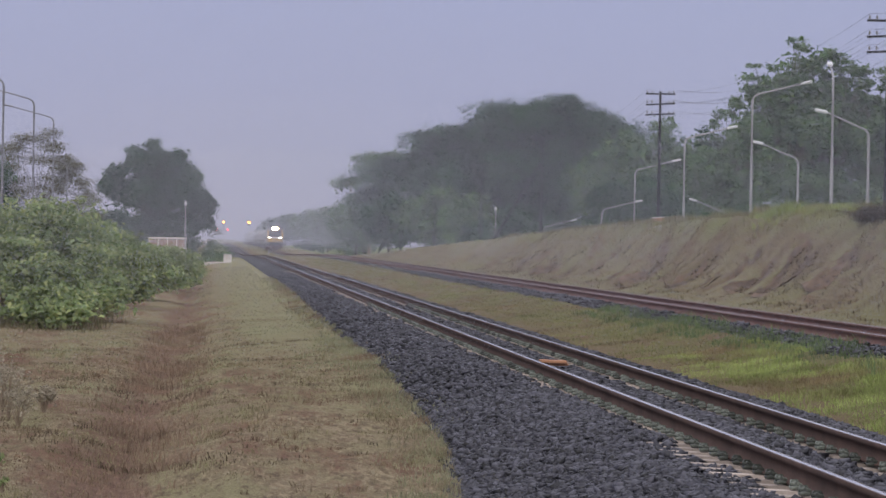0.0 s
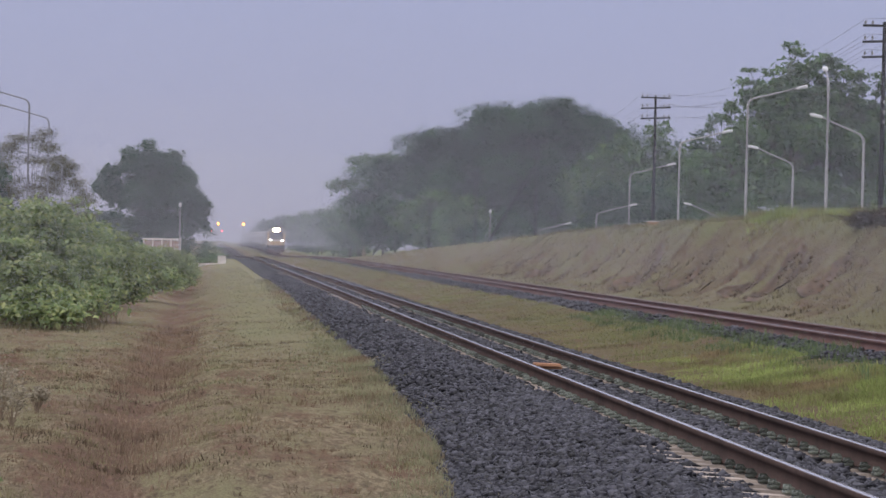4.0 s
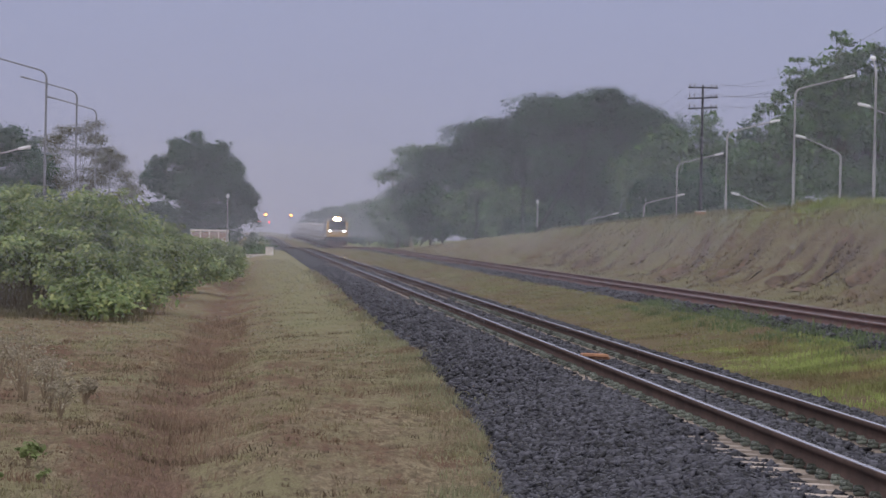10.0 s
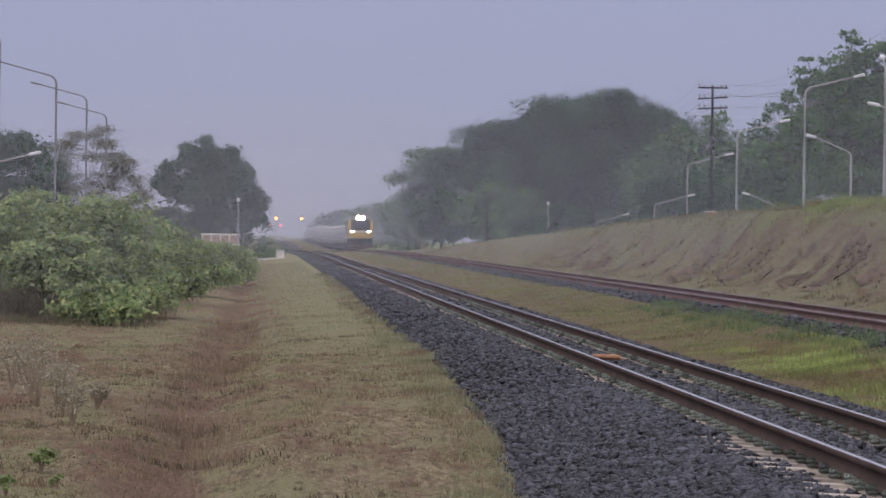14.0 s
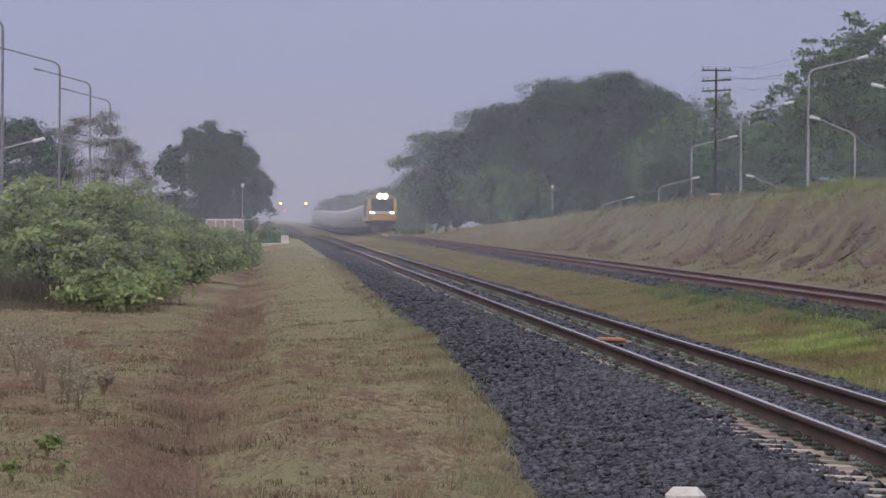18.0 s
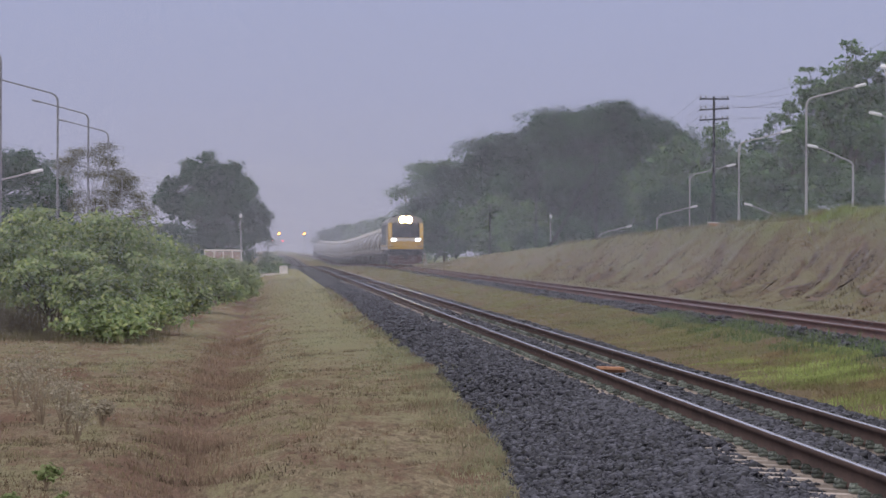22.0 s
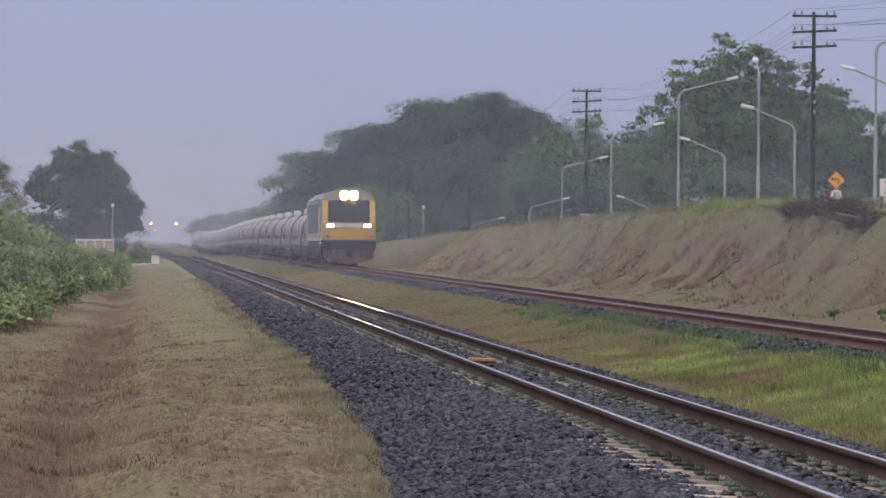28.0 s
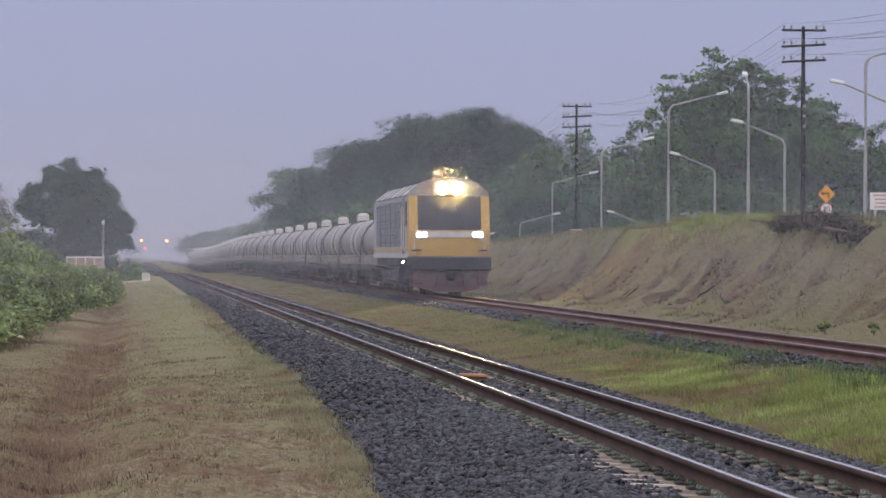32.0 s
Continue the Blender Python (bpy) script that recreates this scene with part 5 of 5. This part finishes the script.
for k in range(5):
    rod("post", rail_l, WHITE_CONC, (-1.5 + k * 0.75, 0, 0), (-1.5 + k * 0.75, 0, 2.05), 0.06, 0.06, 6)
box("infill", rail_l, FADED, (0, 0.03, 1.35), (3.1, 0.04, 1.0), 0.01, "faded brown infill board")
for z in (1.98, 1.15):
    box("bar", rail_l, WHITE_CONC, (0, 0, z), (3.2, 0.08, 0.16), 0.02)
tagged(rail_l, "white painted railing beside the dark tree", "railing")
for x0, x1, z1, yy in ((-1.75, -1.0, 0.55, 306), (-1.0, 0.95, 0.22, 305.5), (0.95, 1.6, 0.62, 305)):
    p = empty("parapet", (x0 + x1) / 2, yy, float(ground_height(x0, yy)))
    bm = add_box(bmesh.new(), (0, 0, z1 / 2), (x1 - x0, 0.5, z1), 0.05)
    part("wall_block", bm, WHITE_CONC, p)
    box("coping", p, WHITE_CONC, (0, 0, z1 + 0.04), (x1 - x0 + 0.06, 0.6, 0.08), 0.02)
    tagged(p, "low whitewashed concrete culvert wall beside the track", "parapet")

plank = empty("orange_board", 4.62, 50.9, -0.115)
bm = add_box(bmesh.new(), (0, 0, 0.055), (0.36, 0.16, 0.05), 0.012, (0, 2, 8))
part("board", bm, ORANGE, plank)
box("cleat", plank, ORANGE, (0.06, 0.02, 0.02), (0.30, 0.10, 0.04), 0.01)
tagged(plank, "orange painted board lying between the rails", "board")
marker = empty("marker_stone", 2.66, 24.0, float(bed_height(2.66, 24.0)) - 0.05)
bm = add_box(bmesh.new(), (0, 0, 0.16), (0.25, 0.20, 0.40), 0.05)
part("stone", bm, WHITE_CONC, marker)
tagged(marker, "whitewashed concrete marker stone in the ballast", "marker stone")
cube = empty("junction_box", 18.0, 152.3, float(ground_height(18.0, 152.3)) - 0.12)
box("cabinet", cube, ORANGE, (0, 0, 0.14), (0.42, 0.36, 0.28), 0.03)
box("lid", cube, WHITE_CONC, (0, 0, 0.30), (0.48, 0.42, 0.05), 0.02)
tagged(cube, "small orange-red cable box on the bank", "cable box")


def signal(x, y, label, reds):
    zg = -0.9
    base = empty("railway_signal", x, y, zg)
    rod("mast", base, GALV, (0, 0, 0), (0, 0, 6.6), 0.09, 0.07)
    box("head", base, POLE_DARK, (0, 0, 5.8), (0.5, 0.2, 1.1), 0.05)
    lens = add_rod(bmesh.new(), (0, -0.14, 5.8), (0, -0.10, 5.8), 0.27, seg=14)
    part("amber_lens", lens, AMBER_GLOW, base, "glowing amber lens")
    for rx in reds:
        box("side_head", base, POLE_DARK, (rx, 0, 4.2), (0.4, 0.2, 0.5), 0.04)
        box("bracket", base, GALV, (rx / 2, 0, 4.2), (abs(rx), 0.08, 0.08), 0.01)
        lens = add_rod(bmesh.new(), (rx, -0.14, 4.2), (rx, -0.10, 4.2), 0.18, seg=12)
        part("red_lens", lens, RED_GLOW, base, "glowing red lens")
    tagged(base, label, "railway signal", "line signals")


signal(2.45, 830, "railway signal mast showing amber above two red lamps", (-1.5, 0.9))
signal(8.0, 830, "railway signal mast showing amber between the tracks", ())

# ---- the train ----
AHEAD = (-0.02304, -15.884, 662.1)     # distance of the leading end along the line, by the square of time


def train_place(t):
    return AHEAD[0] * t * t + AHEAD[1] * t + AHEAD[2]


def wheelset(name, parent, material, y, r):
    bm = bmesh.new()
    add_rod(bm, (-0.75, y, r), (0.75, y, r), 0.08, seg=8)
    for s in (-1, 1):
        add_rod(bm, (s * 0.48, y, r), (s * 0.61, y, r), r, seg=18)
        add_rod(bm, (s * 0.455, y, r), (s * 0.48, y, r), r + 0.025, seg=18)
    return part(name, bm, material, parent)


def bogie(parent, y, wheels, r, wide=1.0):
    span = (max(wheels) - min(wheels)) + 1.4
    bm = bmesh.new()
    for s in (-1, 1):
        add_box(bm, (s * wide, y, r + 0.22), (0.14, span, 0.22), 0.03)
        for w in wheels:
            add_box(bm, (s * wide, y + w, r), (0.22, 0.34, 0.34), 0.04)
        for a, b in zip(wheels, wheels[1:]):
            add_rod(bm, (s * wide * 1.02, y + (a + b) / 2, r - 0.12), (s * wide * 1.02, y + (a + b) / 2, r + 0.25), 0.11, seg=8)
    add_box(bm, (0, y, r + 0.25), (wide * 2, 0.5, 0.2), 0.02)
    frame_ob = part("bogie", bm, GEAR, parent, "dusty bogie frame")
    for w in wheels:
        wheelset("wheelset", frame_ob, GEAR, y + w, r)
    return frame_ob


def body_section(w, z0, z1, z2, top):
    """Half-round-shouldered body outline."""
    right = [(w, z0), (w, z1), (w * 0.93, z1 + (z2 - z1) * 0.45), (w * 0.66, z2), (w * 0.3, top), ]
    return right + [(-x, z) for x, z in right[::-1]]


def build_locomotive():
    loco = empty("locomotive")
    W = 1.38
    # grey car body, roof with shoulders
    bm = add_extrusion(bmesh.new(), body_section(W, 1.30, 3.42, 3.88, 4.02), 0.55, 19.2)
    part("body", bm, LOCO_GREY, loco, "grey painted box body")
    # front: yellow mask raked back a little
    bm = bmesh.new()
    outline = [(W + 0.015, 1.36, 0.16), (W + 0.015, 2.25, 0.06), (W + 0.015, 3.42, 0.42), (W * 0.93, 3.66, 0.50), (W * 0.66, 3.92, 0.56), (W * 0.3, 4.06, 0.60)]
    ring = outline + [(-x, z, y) for x, z, y in outline[::-1]]
    a = [bm.verts.new((x, y, z)) for x, z, y in ring]
    b = [bm.verts.new((x, 1.25, z)) for x, z, y in ring]
    n = len(ring)
    for k in range(n):
        bm.faces.new((a[k], a[(k + 1) % n], b[(k + 1) % n], b[k]))
    k = len(outline)
    left = list(range(n - 1, k - 1, -1))
    for i in range(k - 1):
        bm.faces.new((a[i], a[i + 1], a[left[i + 1]], a[left[i]]))
    brow = bmesh.new()
    sill = [(W + 0.02, 3.45, 0.415), (W * 0.94, 3.68, 0.485), (W * 0.67, 3.945, 0.545), (W * 0.3, 4.085, 0.585)]
    rim = sill + [(-x, z, y) for x, z, y in sill[::-1]]
    p = [brow.verts.new((x, y, z)) for x, z, y in rim]
    q = [brow.verts.new((x, 1.27, z)) for x, z, y in rim]
    for i in range(len(rim) - 1):
        brow.faces.new((p[i], p[i + 1], q[i + 1], q[i]))
    for i in range(3):
        brow.faces.new((p[i], p[i + 1], p[6 - i], p[7 - i]))
    part("cab_brow", brow, BROW, loco, "dull brown-grey curved roof front")
    part("cab_front", bm, LOCO_YELLOW, loco, "yellow painted cab front")
    # windscreens with black surround
    def on_face(z):
        return 0.06 + (z - 2.25) * 0.36 / 1.17
    bm = bmesh.new()
    v = [bm.verts.new((x, on_face(z) - 0.012, z)) for x, z in ((-1.10, 2.28), (1.10, 2.28), (1.10, 3.46), (-1.10, 3.46))]
    bm.faces.new(v)
    ret = bmesh.ops.extrude_face_region(bm, geom=bm.faces[:])
    for g in ret["geom"]:
        if isinstance(g, bmesh.types.BMVert):
            g.co.y -= 0.02
    surround = part("window_surround", bm, LOCO_BLACK, loco, "black window surround")
    for s in (-1, 1):
        bm = bmesh.new()
        x0, x1 = (s * 0.06, s * 1.0)
        v = [bm.verts.new((x, on_face(z) - 0.045, z)) for x, z in ((x0, 2.56), (x1, 2.56), (x1, 3.32), (x0, 3.32))]
        bm.faces.new(v)
        part("windscreen", bm, GLASS_DARK, surround, "dark glossy windscreen pane")
        bm = add_rod(bmesh.new(), (s * 0.5, on_face(2.5) - 0.07, 2.5), (s * 0.25, on_face(3.1) - 0.07, 3.1), 0.012, seg=5)
        part("wiper", bm, LOCO_BLACK, surround)
    box("nose_band", loco, LOCO_CREAM, (0, 0.085, 2.12), (2.2, 0.06, 0.24), 0.02, "pale horizontal band across the nose")
    for s in (-1, 1):
        pod = box("lamp_pod", loco, LOCO_CREAM, (s * 0.97, 0.05, 2.11), (0.46, 0.14, 0.30), 0.05, "pale twin-lamp housing")
        for e in (-0.095, 0.095):
            bm = add_rod(bmesh.new(), (s * 0.97 + e, -0.035, 2.11), (s * 0.97 + e, -0.02, 2.11), 0.080, seg=14)
            part("lamp_lens", bm, DITCH_GLOW, pod, "glowing white lamp lens")
        box("step", loco, LOCO_BLACK, (s * 1.15, 0.06, 1.58), (0.34, 0.10, 0.05), 0.01)
        rod("handrail", loco, LOCO_CREAM, (s * 1.22, 0.04, 1.45), (s * 1.22, 0.02, 2.0), 0.018)
    head = box("headlight_housing", loco, LOCO_YELLOW, (0, 0.42, 3.72), (1.04, 0.36, 0.52), 0.08, "yellow headlight housing above the windscreens")
    for e in (-0.25, 0.25):
        bm = add_rod(bmesh.new(), (e, 0.215, 3.72), (e, 0.235, 3.72), 0.215, seg=18)
        part("headlight_lens", bm, HEAD_GLOW, head, "blazing warm headlight lens")
        # Tube added round the lens so its light doesn't wash over the brow.
        bm = bmesh.new()
        ring = [[bm.verts.new((e + r * math.cos(2 * math.pi * k / 20), y, 3.72 + r * math.sin(2 * math.pi * k / 20))) for k in range(20)] for r, y in ((0.220, 0.25), (0.220, 0.10), (0.245, 0.10), (0.245, 0.25))]
        for p, q in zip(ring, ring[1:]):
            for k in range(20):
                bm.faces.new((p[k], p[(k + 1) % 20], q[(k + 1) % 20], q[k]))
        part("hood", bm, LOCO_BLACK, head, "added black tube shielding the brow from the headlight")
    box("anticlimber", loco, LOCO_BLACK, (0, 0.25, 1.12), (2.86, 0.90, 0.50), 0.05, "black anticlimber platform")
    # pilot skirt: sloped dirty red plate with a coupler
    bm = bmesh.new()
    pts = [(-1.34, 0.02, 0.88), (1.34, 0.02, 0.88), (1.26, -0.10, 0.34), (0.55, -0.16, 0.14), (-0.55, -0.16, 0.14), (-1.26, -0.10, 0.34)]
    f1 = [bm.verts.new(p) for p in pts]
    f2 = [bm.verts.new((x, y + 0.5, z)) for x, y, z in pts]
    for i in range(6):
        bm.faces.new((f1[i], f1[(i + 1) % 6], f2[(i + 1) % 6], f2[i]))
    bm.faces.new(f1[::-1])
    bm.faces.new(f2)
    pilot = part("pilot", bm, LOCO_RED, loco, "dirty dark red pilot plate")
    for s in (-1, 1):
        box("buffer_plate", pilot, LOCO_RED, (s * 1.12, -0.10, 0.66), (0.36, 0.10, 0.5), 0.03)
        rod("brake_hose", pilot, LOCO_BLACK, (s * 0.45, -0.16, 0.72), (s * 0.5, -0.20, 0.30), 0.03)
    box("coupler", pilot, LOCO_BLACK, (0, -0.28, 0.70), (0.30, 0.46, 0.32), 0.05, "black knuckle coupler")
    # side details
    for s in (-1, 1):
        box("cab_door", loco, DOOR_BLUE, (s * (W + 0.012), 3.0, 2.42), (0.03, 0.95, 2.0), 0.01, "blue-grey cab door")
        win = box("side_window", loco, GLASS_DARK, (s * (W + 0.014), 1.75, 2.85), (0.03, 0.9, 0.75), 0.02, "dark cab side window")
        box("window_frame", win, LOCO_BLACK, (s * (W + 0.006), 1.75, 2.85), (0.03, 1.04, 0.89), 0.02)
        box("yellow_stripe", loco, LOCO_YELLOW, (s * (W + 0.010), 10.2, 1.62), (0.02, 17.6, 0.10), 0.004)
        box("sole_bar", loco, LOCO_CREAM, (s * (W - 0.005), 9.9, 1.38), (0.06, 18.6, 0.16), 0.01, "pale sole bar along the side")
        for k in range(5):
            y = 5.2 + k * 2.75
            grille = box("side_grille", loco, DOOR_BLUE, (s * (W + 0.012), y, 2.52), (0.03, 2.35, 1.62), 0.01, "blue-grey louvred side panel")
            for j in range(6):
                box("slat", grille, SLAT, (s * (W + 0.034), y, 1.86 + j * 0.27), (0.02, 2.0, 0.06), 0)
        for k in range(6):
            y = 2.2 + k * 2.85
            box("roof_panel", loco, LOCO_CREAM if k % 2 == 0 else LOCO_GREY, (s * (W * 0.84), y + 0.6, 3.70), (0.68, 1.7, 0.035), 0.01, "pale hatch on the roof shoulder", (0, s * 38, 0))
            box("roof_rib", loco, LOCO_BLACK, (s * (W * 0.84), y + 2.0, 3.70), (0.70, 0.5, 0.05), 0.01, "dark roof joint", (0, s * 38, 0))
        for k in range(2):
            rod("side_handrail", loco, LOCO_CREAM, (s * (W + 0.05), 2.42 + k * 1.16, 1.6), (s * (W + 0.05), 2.42 + k * 1.16, 3.1), 0.02)
        bm = bmesh.new()
        for j in range(3):
            add_box(bm, (s * 1.22, 3.0, 0.45 + j * 0.3), (0.28, 0.6, 0.04), 0)
        add_box(bm, (s * 1.22, 2.72, 0.75), (0.28, 0.03, 0.9), 0)
        add_box(bm, (s * 1.22, 3.28, 0.75), (0.28, 0.03, 0.9), 0)
        part("footsteps", bm, LOCO_BLACK, loco)
        for e in (-0.12, 0.12):
            bm = add_rod(bmesh.new(), (s * 1.30, 4.3 + e, 1.16), (s * 1.32, 4.3 + e, 1.16), 0.035, seg=8)
            part("side_lamp", bm, DITCH_GLOW, loco, "small white side lamp")
    for y in (7.5, 12.0):
        bm = add_rod(bmesh.new(), (0, y, 3.98), (0, y, 4.1), 0.72, seg=20)
        part("roof_fan", bm, LOCO_BLACK, loco, "round roof fan")
    box("exhaust", loco, LOCO_BLACK, (0, 9.8, 4.05), (0.5, 0.9, 0.22), 0.03)
    for s in (-0.5, 0.5):
        rod("horn", loco, LOCO_CREAM, (s, 0.75, 4.06), (s, 1.25, 4.08), 0.05, 0.03)
    box("underframe", loco, LOCO_BLACK, (0, 9.9, 1.18), (2.5, 18.6, 0.26), 0.02)
    box("fuel_tank", loco, LOCO_BLACK, (0, 9.9, 0.72), (2.4, 4.2, 0.75), 0.12, "black fuel tank between the bogies")
    bogie(loco, 4.2, (-1.75, 0, 1.75), 0.46, 1.06)
    bogie(loco, 15.6, (-1.75, 0, 1.75), 0.46, 1.06)
    return tagged(loco, "grey and yellow diesel locomotive with lit headlights", "locomotive")


CAR = 16.8
TANK_R, TANK_Z = 0.98, 2.0


def build_tank_car():
    car = empty("tank_wagon")
    length = CAR - 1.7
    y0, y1 = 0.85, 0.85 + length
    seg = 28
    bm = bmesh.new()
    prof = [(0.0, y0), (0.45, y0 + 0.04), (0.78, y0 + 0.16), (0.96, y0 + 0.36), (1.0, y0 + 0.55), (1.0, y1 - 0.55), (0.96, y1 - 0.36), (0.78, y1 - 0.16), (0.45, y1 - 0.04), (0.0, y1)]
    rings = []
    for r, y in prof[1:-1]:
        rings.append([bm.verts.new((TANK_R * r * math.cos(2 * math.pi * k / seg), y, TANK_Z + TANK_R * r * math.sin(2 * math.pi * k / seg))) for k in range(seg)])
    for p, q in zip(rings, rings[1:]):
        for k in range(seg):
            bm.faces.new((p[k], p[(k + 1) % seg], q[(k + 1) % seg], q[k]))
    bm.faces.new(rings[0][::-1])
    bm.faces.new(rings[-1])
    part("tank", bm, TANK, car, "weathered grey cylindrical tank", smooth=True)

    def hoop(y, w, out, mat, label):
        bm = bmesh.new()
        a = [bm.verts.new(((TANK_R + out) * math.cos(2 * math.pi * k / seg), y - w / 2, TANK_Z + (TANK_R + out) * math.sin(2 * math.pi * k / seg))) for k in range(seg)]
        b = [bm.verts.new((v.co.x, y + w / 2, v.co.z)) for v in a]
        c = [bm.verts.new((v.co.x * (TANK_R - 0.01) / (TANK_R + out), y - w / 2, TANK_Z + (v.co.z - TANK_Z) * (TANK_R - 0.01) / (TANK_R + out))) for v in a]
        d = [bm.verts.new((v.co.x, y + w / 2, v.co.z)) for v in c]
        for k in range(seg):
            j = (k + 1) % seg
            bm.faces.new((a[k], a[j], b[j], b[k]))
            bm.faces.new((c[k], c[j], a[j], a[k]))
            bm.faces.new((b[k], b[j], d[j], d[k]))
        part("hoop", bm, mat, car, label)
    # The two pale hoops put the bright highlight on the tank ends into colour.
    hoop(y0 + 0.75, 0.36, 0.02, TANK_PALE, "pale hoop standing in for the highlight on the tank end")
    hoop((y0 + y1) / 2 + 1.1, 0.75, 0.02, TANK_DARK, "dark strap round the tank")
    hoop(y1 - 0.75, 0.36, 0.02, TANK_PALE, "pale hoop standing in for the highlight on the tank end")
    yc = (y0 + y1) / 2
    dome = box("dome", car, TANK_PALE, (0, yc, TANK_Z + TANK_R + 0.17), (0.52, 0.95, 0.40), 0.05, "pale manhole dome on top")
    rod("hatch", dome, TANK_PALE, (0, yc, TANK_Z + TANK_R + 0.36), (0, yc, TANK_Z + TANK_R + 0.43), 0.20, seg=14)
    box("walkway", car, GEAR, (0, yc, TANK_Z + TANK_R + 0.03), (0.5, 5.0, 0.04), 0)
    for s in (-1, 1):
        bm = bmesh.new()
        for e in (-0.2, 0.2):
            add_rod(bm, (s * 1.18, yc + e, 0.95), (s * 1.10, yc + e, 2.2), 0.02, seg=5)
            add_rod(bm, (s * 1.10, yc + e, 2.2), (s * 0.42, yc + e, TANK_Z + TANK_R + 0.06), 0.02, seg=5)
        for j in range(5):
            add_rod(bm, (s * (1.18 - 0.016 * j), yc - 0.2, 1.05 + j * 0.26), (s * (1.18 - 0.016 * j), yc + 0.2, 1.05 + j * 0.26), 0.014, seg=4)
        part("ladder", bm, GEAR, car, "thin steel ladder")
        box("sill", car, GEAR, (s * 1.1, CAR / 2, 0.92), (0.12, CAR - 0.9, 0.22), 0.01, "grey side sill")
        for k in range(6):
            y = y0 + 0.8 + k * (length - 1.6) / 5
            box("saddle", car, TANK, (s * 0.88, y, 1.20), (0.34, 0.22, 0.42), 0.02)
    box("underframe", car, LOCO_BLACK, (0, CAR / 2, 0.86), (1.6, CAR - 0.9, 0.24), 0.01)
    bogie(car, 2.6, (-0.85, 0.85), 0.42, 0.98)
    bogie(car, CAR - 2.6, (-0.85, 0.85), 0.42, 0.98)
    for e in (0.25, CAR - 0.25):
        box("coupler", car, LOCO_BLACK, (0, e, 0.72), (0.26, 0.55, 0.26), 0.03)
    return tagged(car, "grey cylindrical tank wagon with pale highlight hoops and dome", "tank wagon", "tank wagons of the train")


locomotive = build_locomotive()
wagons = [build_tank_car()]
for i in range(29):
    wagons.append(copy_thing(wagons[0], Matrix.Identity(4)))

# ---- fine threads standing in for the haze over the line ----


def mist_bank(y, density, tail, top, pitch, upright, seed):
    """Hair-fine opaque threads across the line, level or upright, whose coverage imitates haze: thin near the ground,
    thinning aside of the track.
    """
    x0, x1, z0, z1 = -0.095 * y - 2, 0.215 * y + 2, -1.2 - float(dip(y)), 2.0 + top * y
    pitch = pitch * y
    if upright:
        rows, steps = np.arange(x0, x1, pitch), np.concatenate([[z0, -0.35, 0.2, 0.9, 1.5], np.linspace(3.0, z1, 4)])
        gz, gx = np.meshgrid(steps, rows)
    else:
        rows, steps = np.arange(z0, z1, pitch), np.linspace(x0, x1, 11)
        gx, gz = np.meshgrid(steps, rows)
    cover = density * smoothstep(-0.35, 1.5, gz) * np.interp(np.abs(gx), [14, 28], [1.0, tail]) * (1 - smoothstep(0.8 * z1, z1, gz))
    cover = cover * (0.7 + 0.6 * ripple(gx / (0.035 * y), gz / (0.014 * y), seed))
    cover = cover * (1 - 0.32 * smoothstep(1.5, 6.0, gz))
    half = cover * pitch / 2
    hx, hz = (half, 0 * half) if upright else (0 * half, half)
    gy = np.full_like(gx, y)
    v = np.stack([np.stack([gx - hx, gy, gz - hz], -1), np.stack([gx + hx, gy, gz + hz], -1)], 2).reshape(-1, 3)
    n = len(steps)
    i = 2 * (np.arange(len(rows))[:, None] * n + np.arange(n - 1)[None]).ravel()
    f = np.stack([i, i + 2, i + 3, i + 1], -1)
    tagged(np_object("mist", v, f, MIST), "hair-fine pale threads standing in for haze over the railway", "mist", kind="stuff")


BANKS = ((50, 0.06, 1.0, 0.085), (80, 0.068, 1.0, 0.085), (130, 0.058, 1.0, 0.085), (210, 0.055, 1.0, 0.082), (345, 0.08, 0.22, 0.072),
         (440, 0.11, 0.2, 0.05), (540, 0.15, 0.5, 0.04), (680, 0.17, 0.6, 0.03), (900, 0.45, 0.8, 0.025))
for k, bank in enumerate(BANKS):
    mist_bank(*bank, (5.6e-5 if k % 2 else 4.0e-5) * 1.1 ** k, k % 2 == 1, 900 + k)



def single_stones():
    """The larger stones of the shoulder, lying loose one by one on the bed."""
    rng = random.Random(61)
    shapes = []
    for k in range(10):
        bm = bmesh.new()
        bmesh.ops.create_icosphere(bm, subdivisions=1, radius=0.034)
        for v in bm.verts:
            v.co = Vector((v.co.x * rng.uniform(0.7, 1.35), v.co.y * rng.uniform(0.7, 1.35), v.co.z * rng.uniform(0.5, 0.95)))
        me = bpy.data.meshes.new("stone")
        bm.to_mesh(me)
        bm.free()
        me.materials.append(STONE)
        shapes.append(me)
    for _ in range(290):
        x, y = rng.uniform(2.3, 3.6), rng.uniform(23.5, 31.0)
        ob = new("stone", rng.choice(shapes))
        ob.parent = bed_near
        ob.matrix_basis = pose(x, y, float(bed_height(x, y)) + 0.018, rng.uniform(-20, 20), rng.uniform(-20, 20), rng.uniform(0, 360))


build_sleepers()
single_stones()


def motions():
    times = [0, 2, 4, 6, 8, 10, 12, 14, 16, 18, 20, 22, 24, 26, 28, 30, 32]

    def height(y):
        return FAR_Z + 0.005 - float(dip(y))
    walk(locomotive, [(t, pose(FAR_X, train_place(t), height(train_place(t) + 10))) for t in times])
    for k, car in enumerate(wagons):
        back = 23.5 + k * CAR
        walk(car, [(t, pose(FAR_X, train_place(t) + back, height(train_place(t) + back + CAR / 2))) for t in times])


motions()
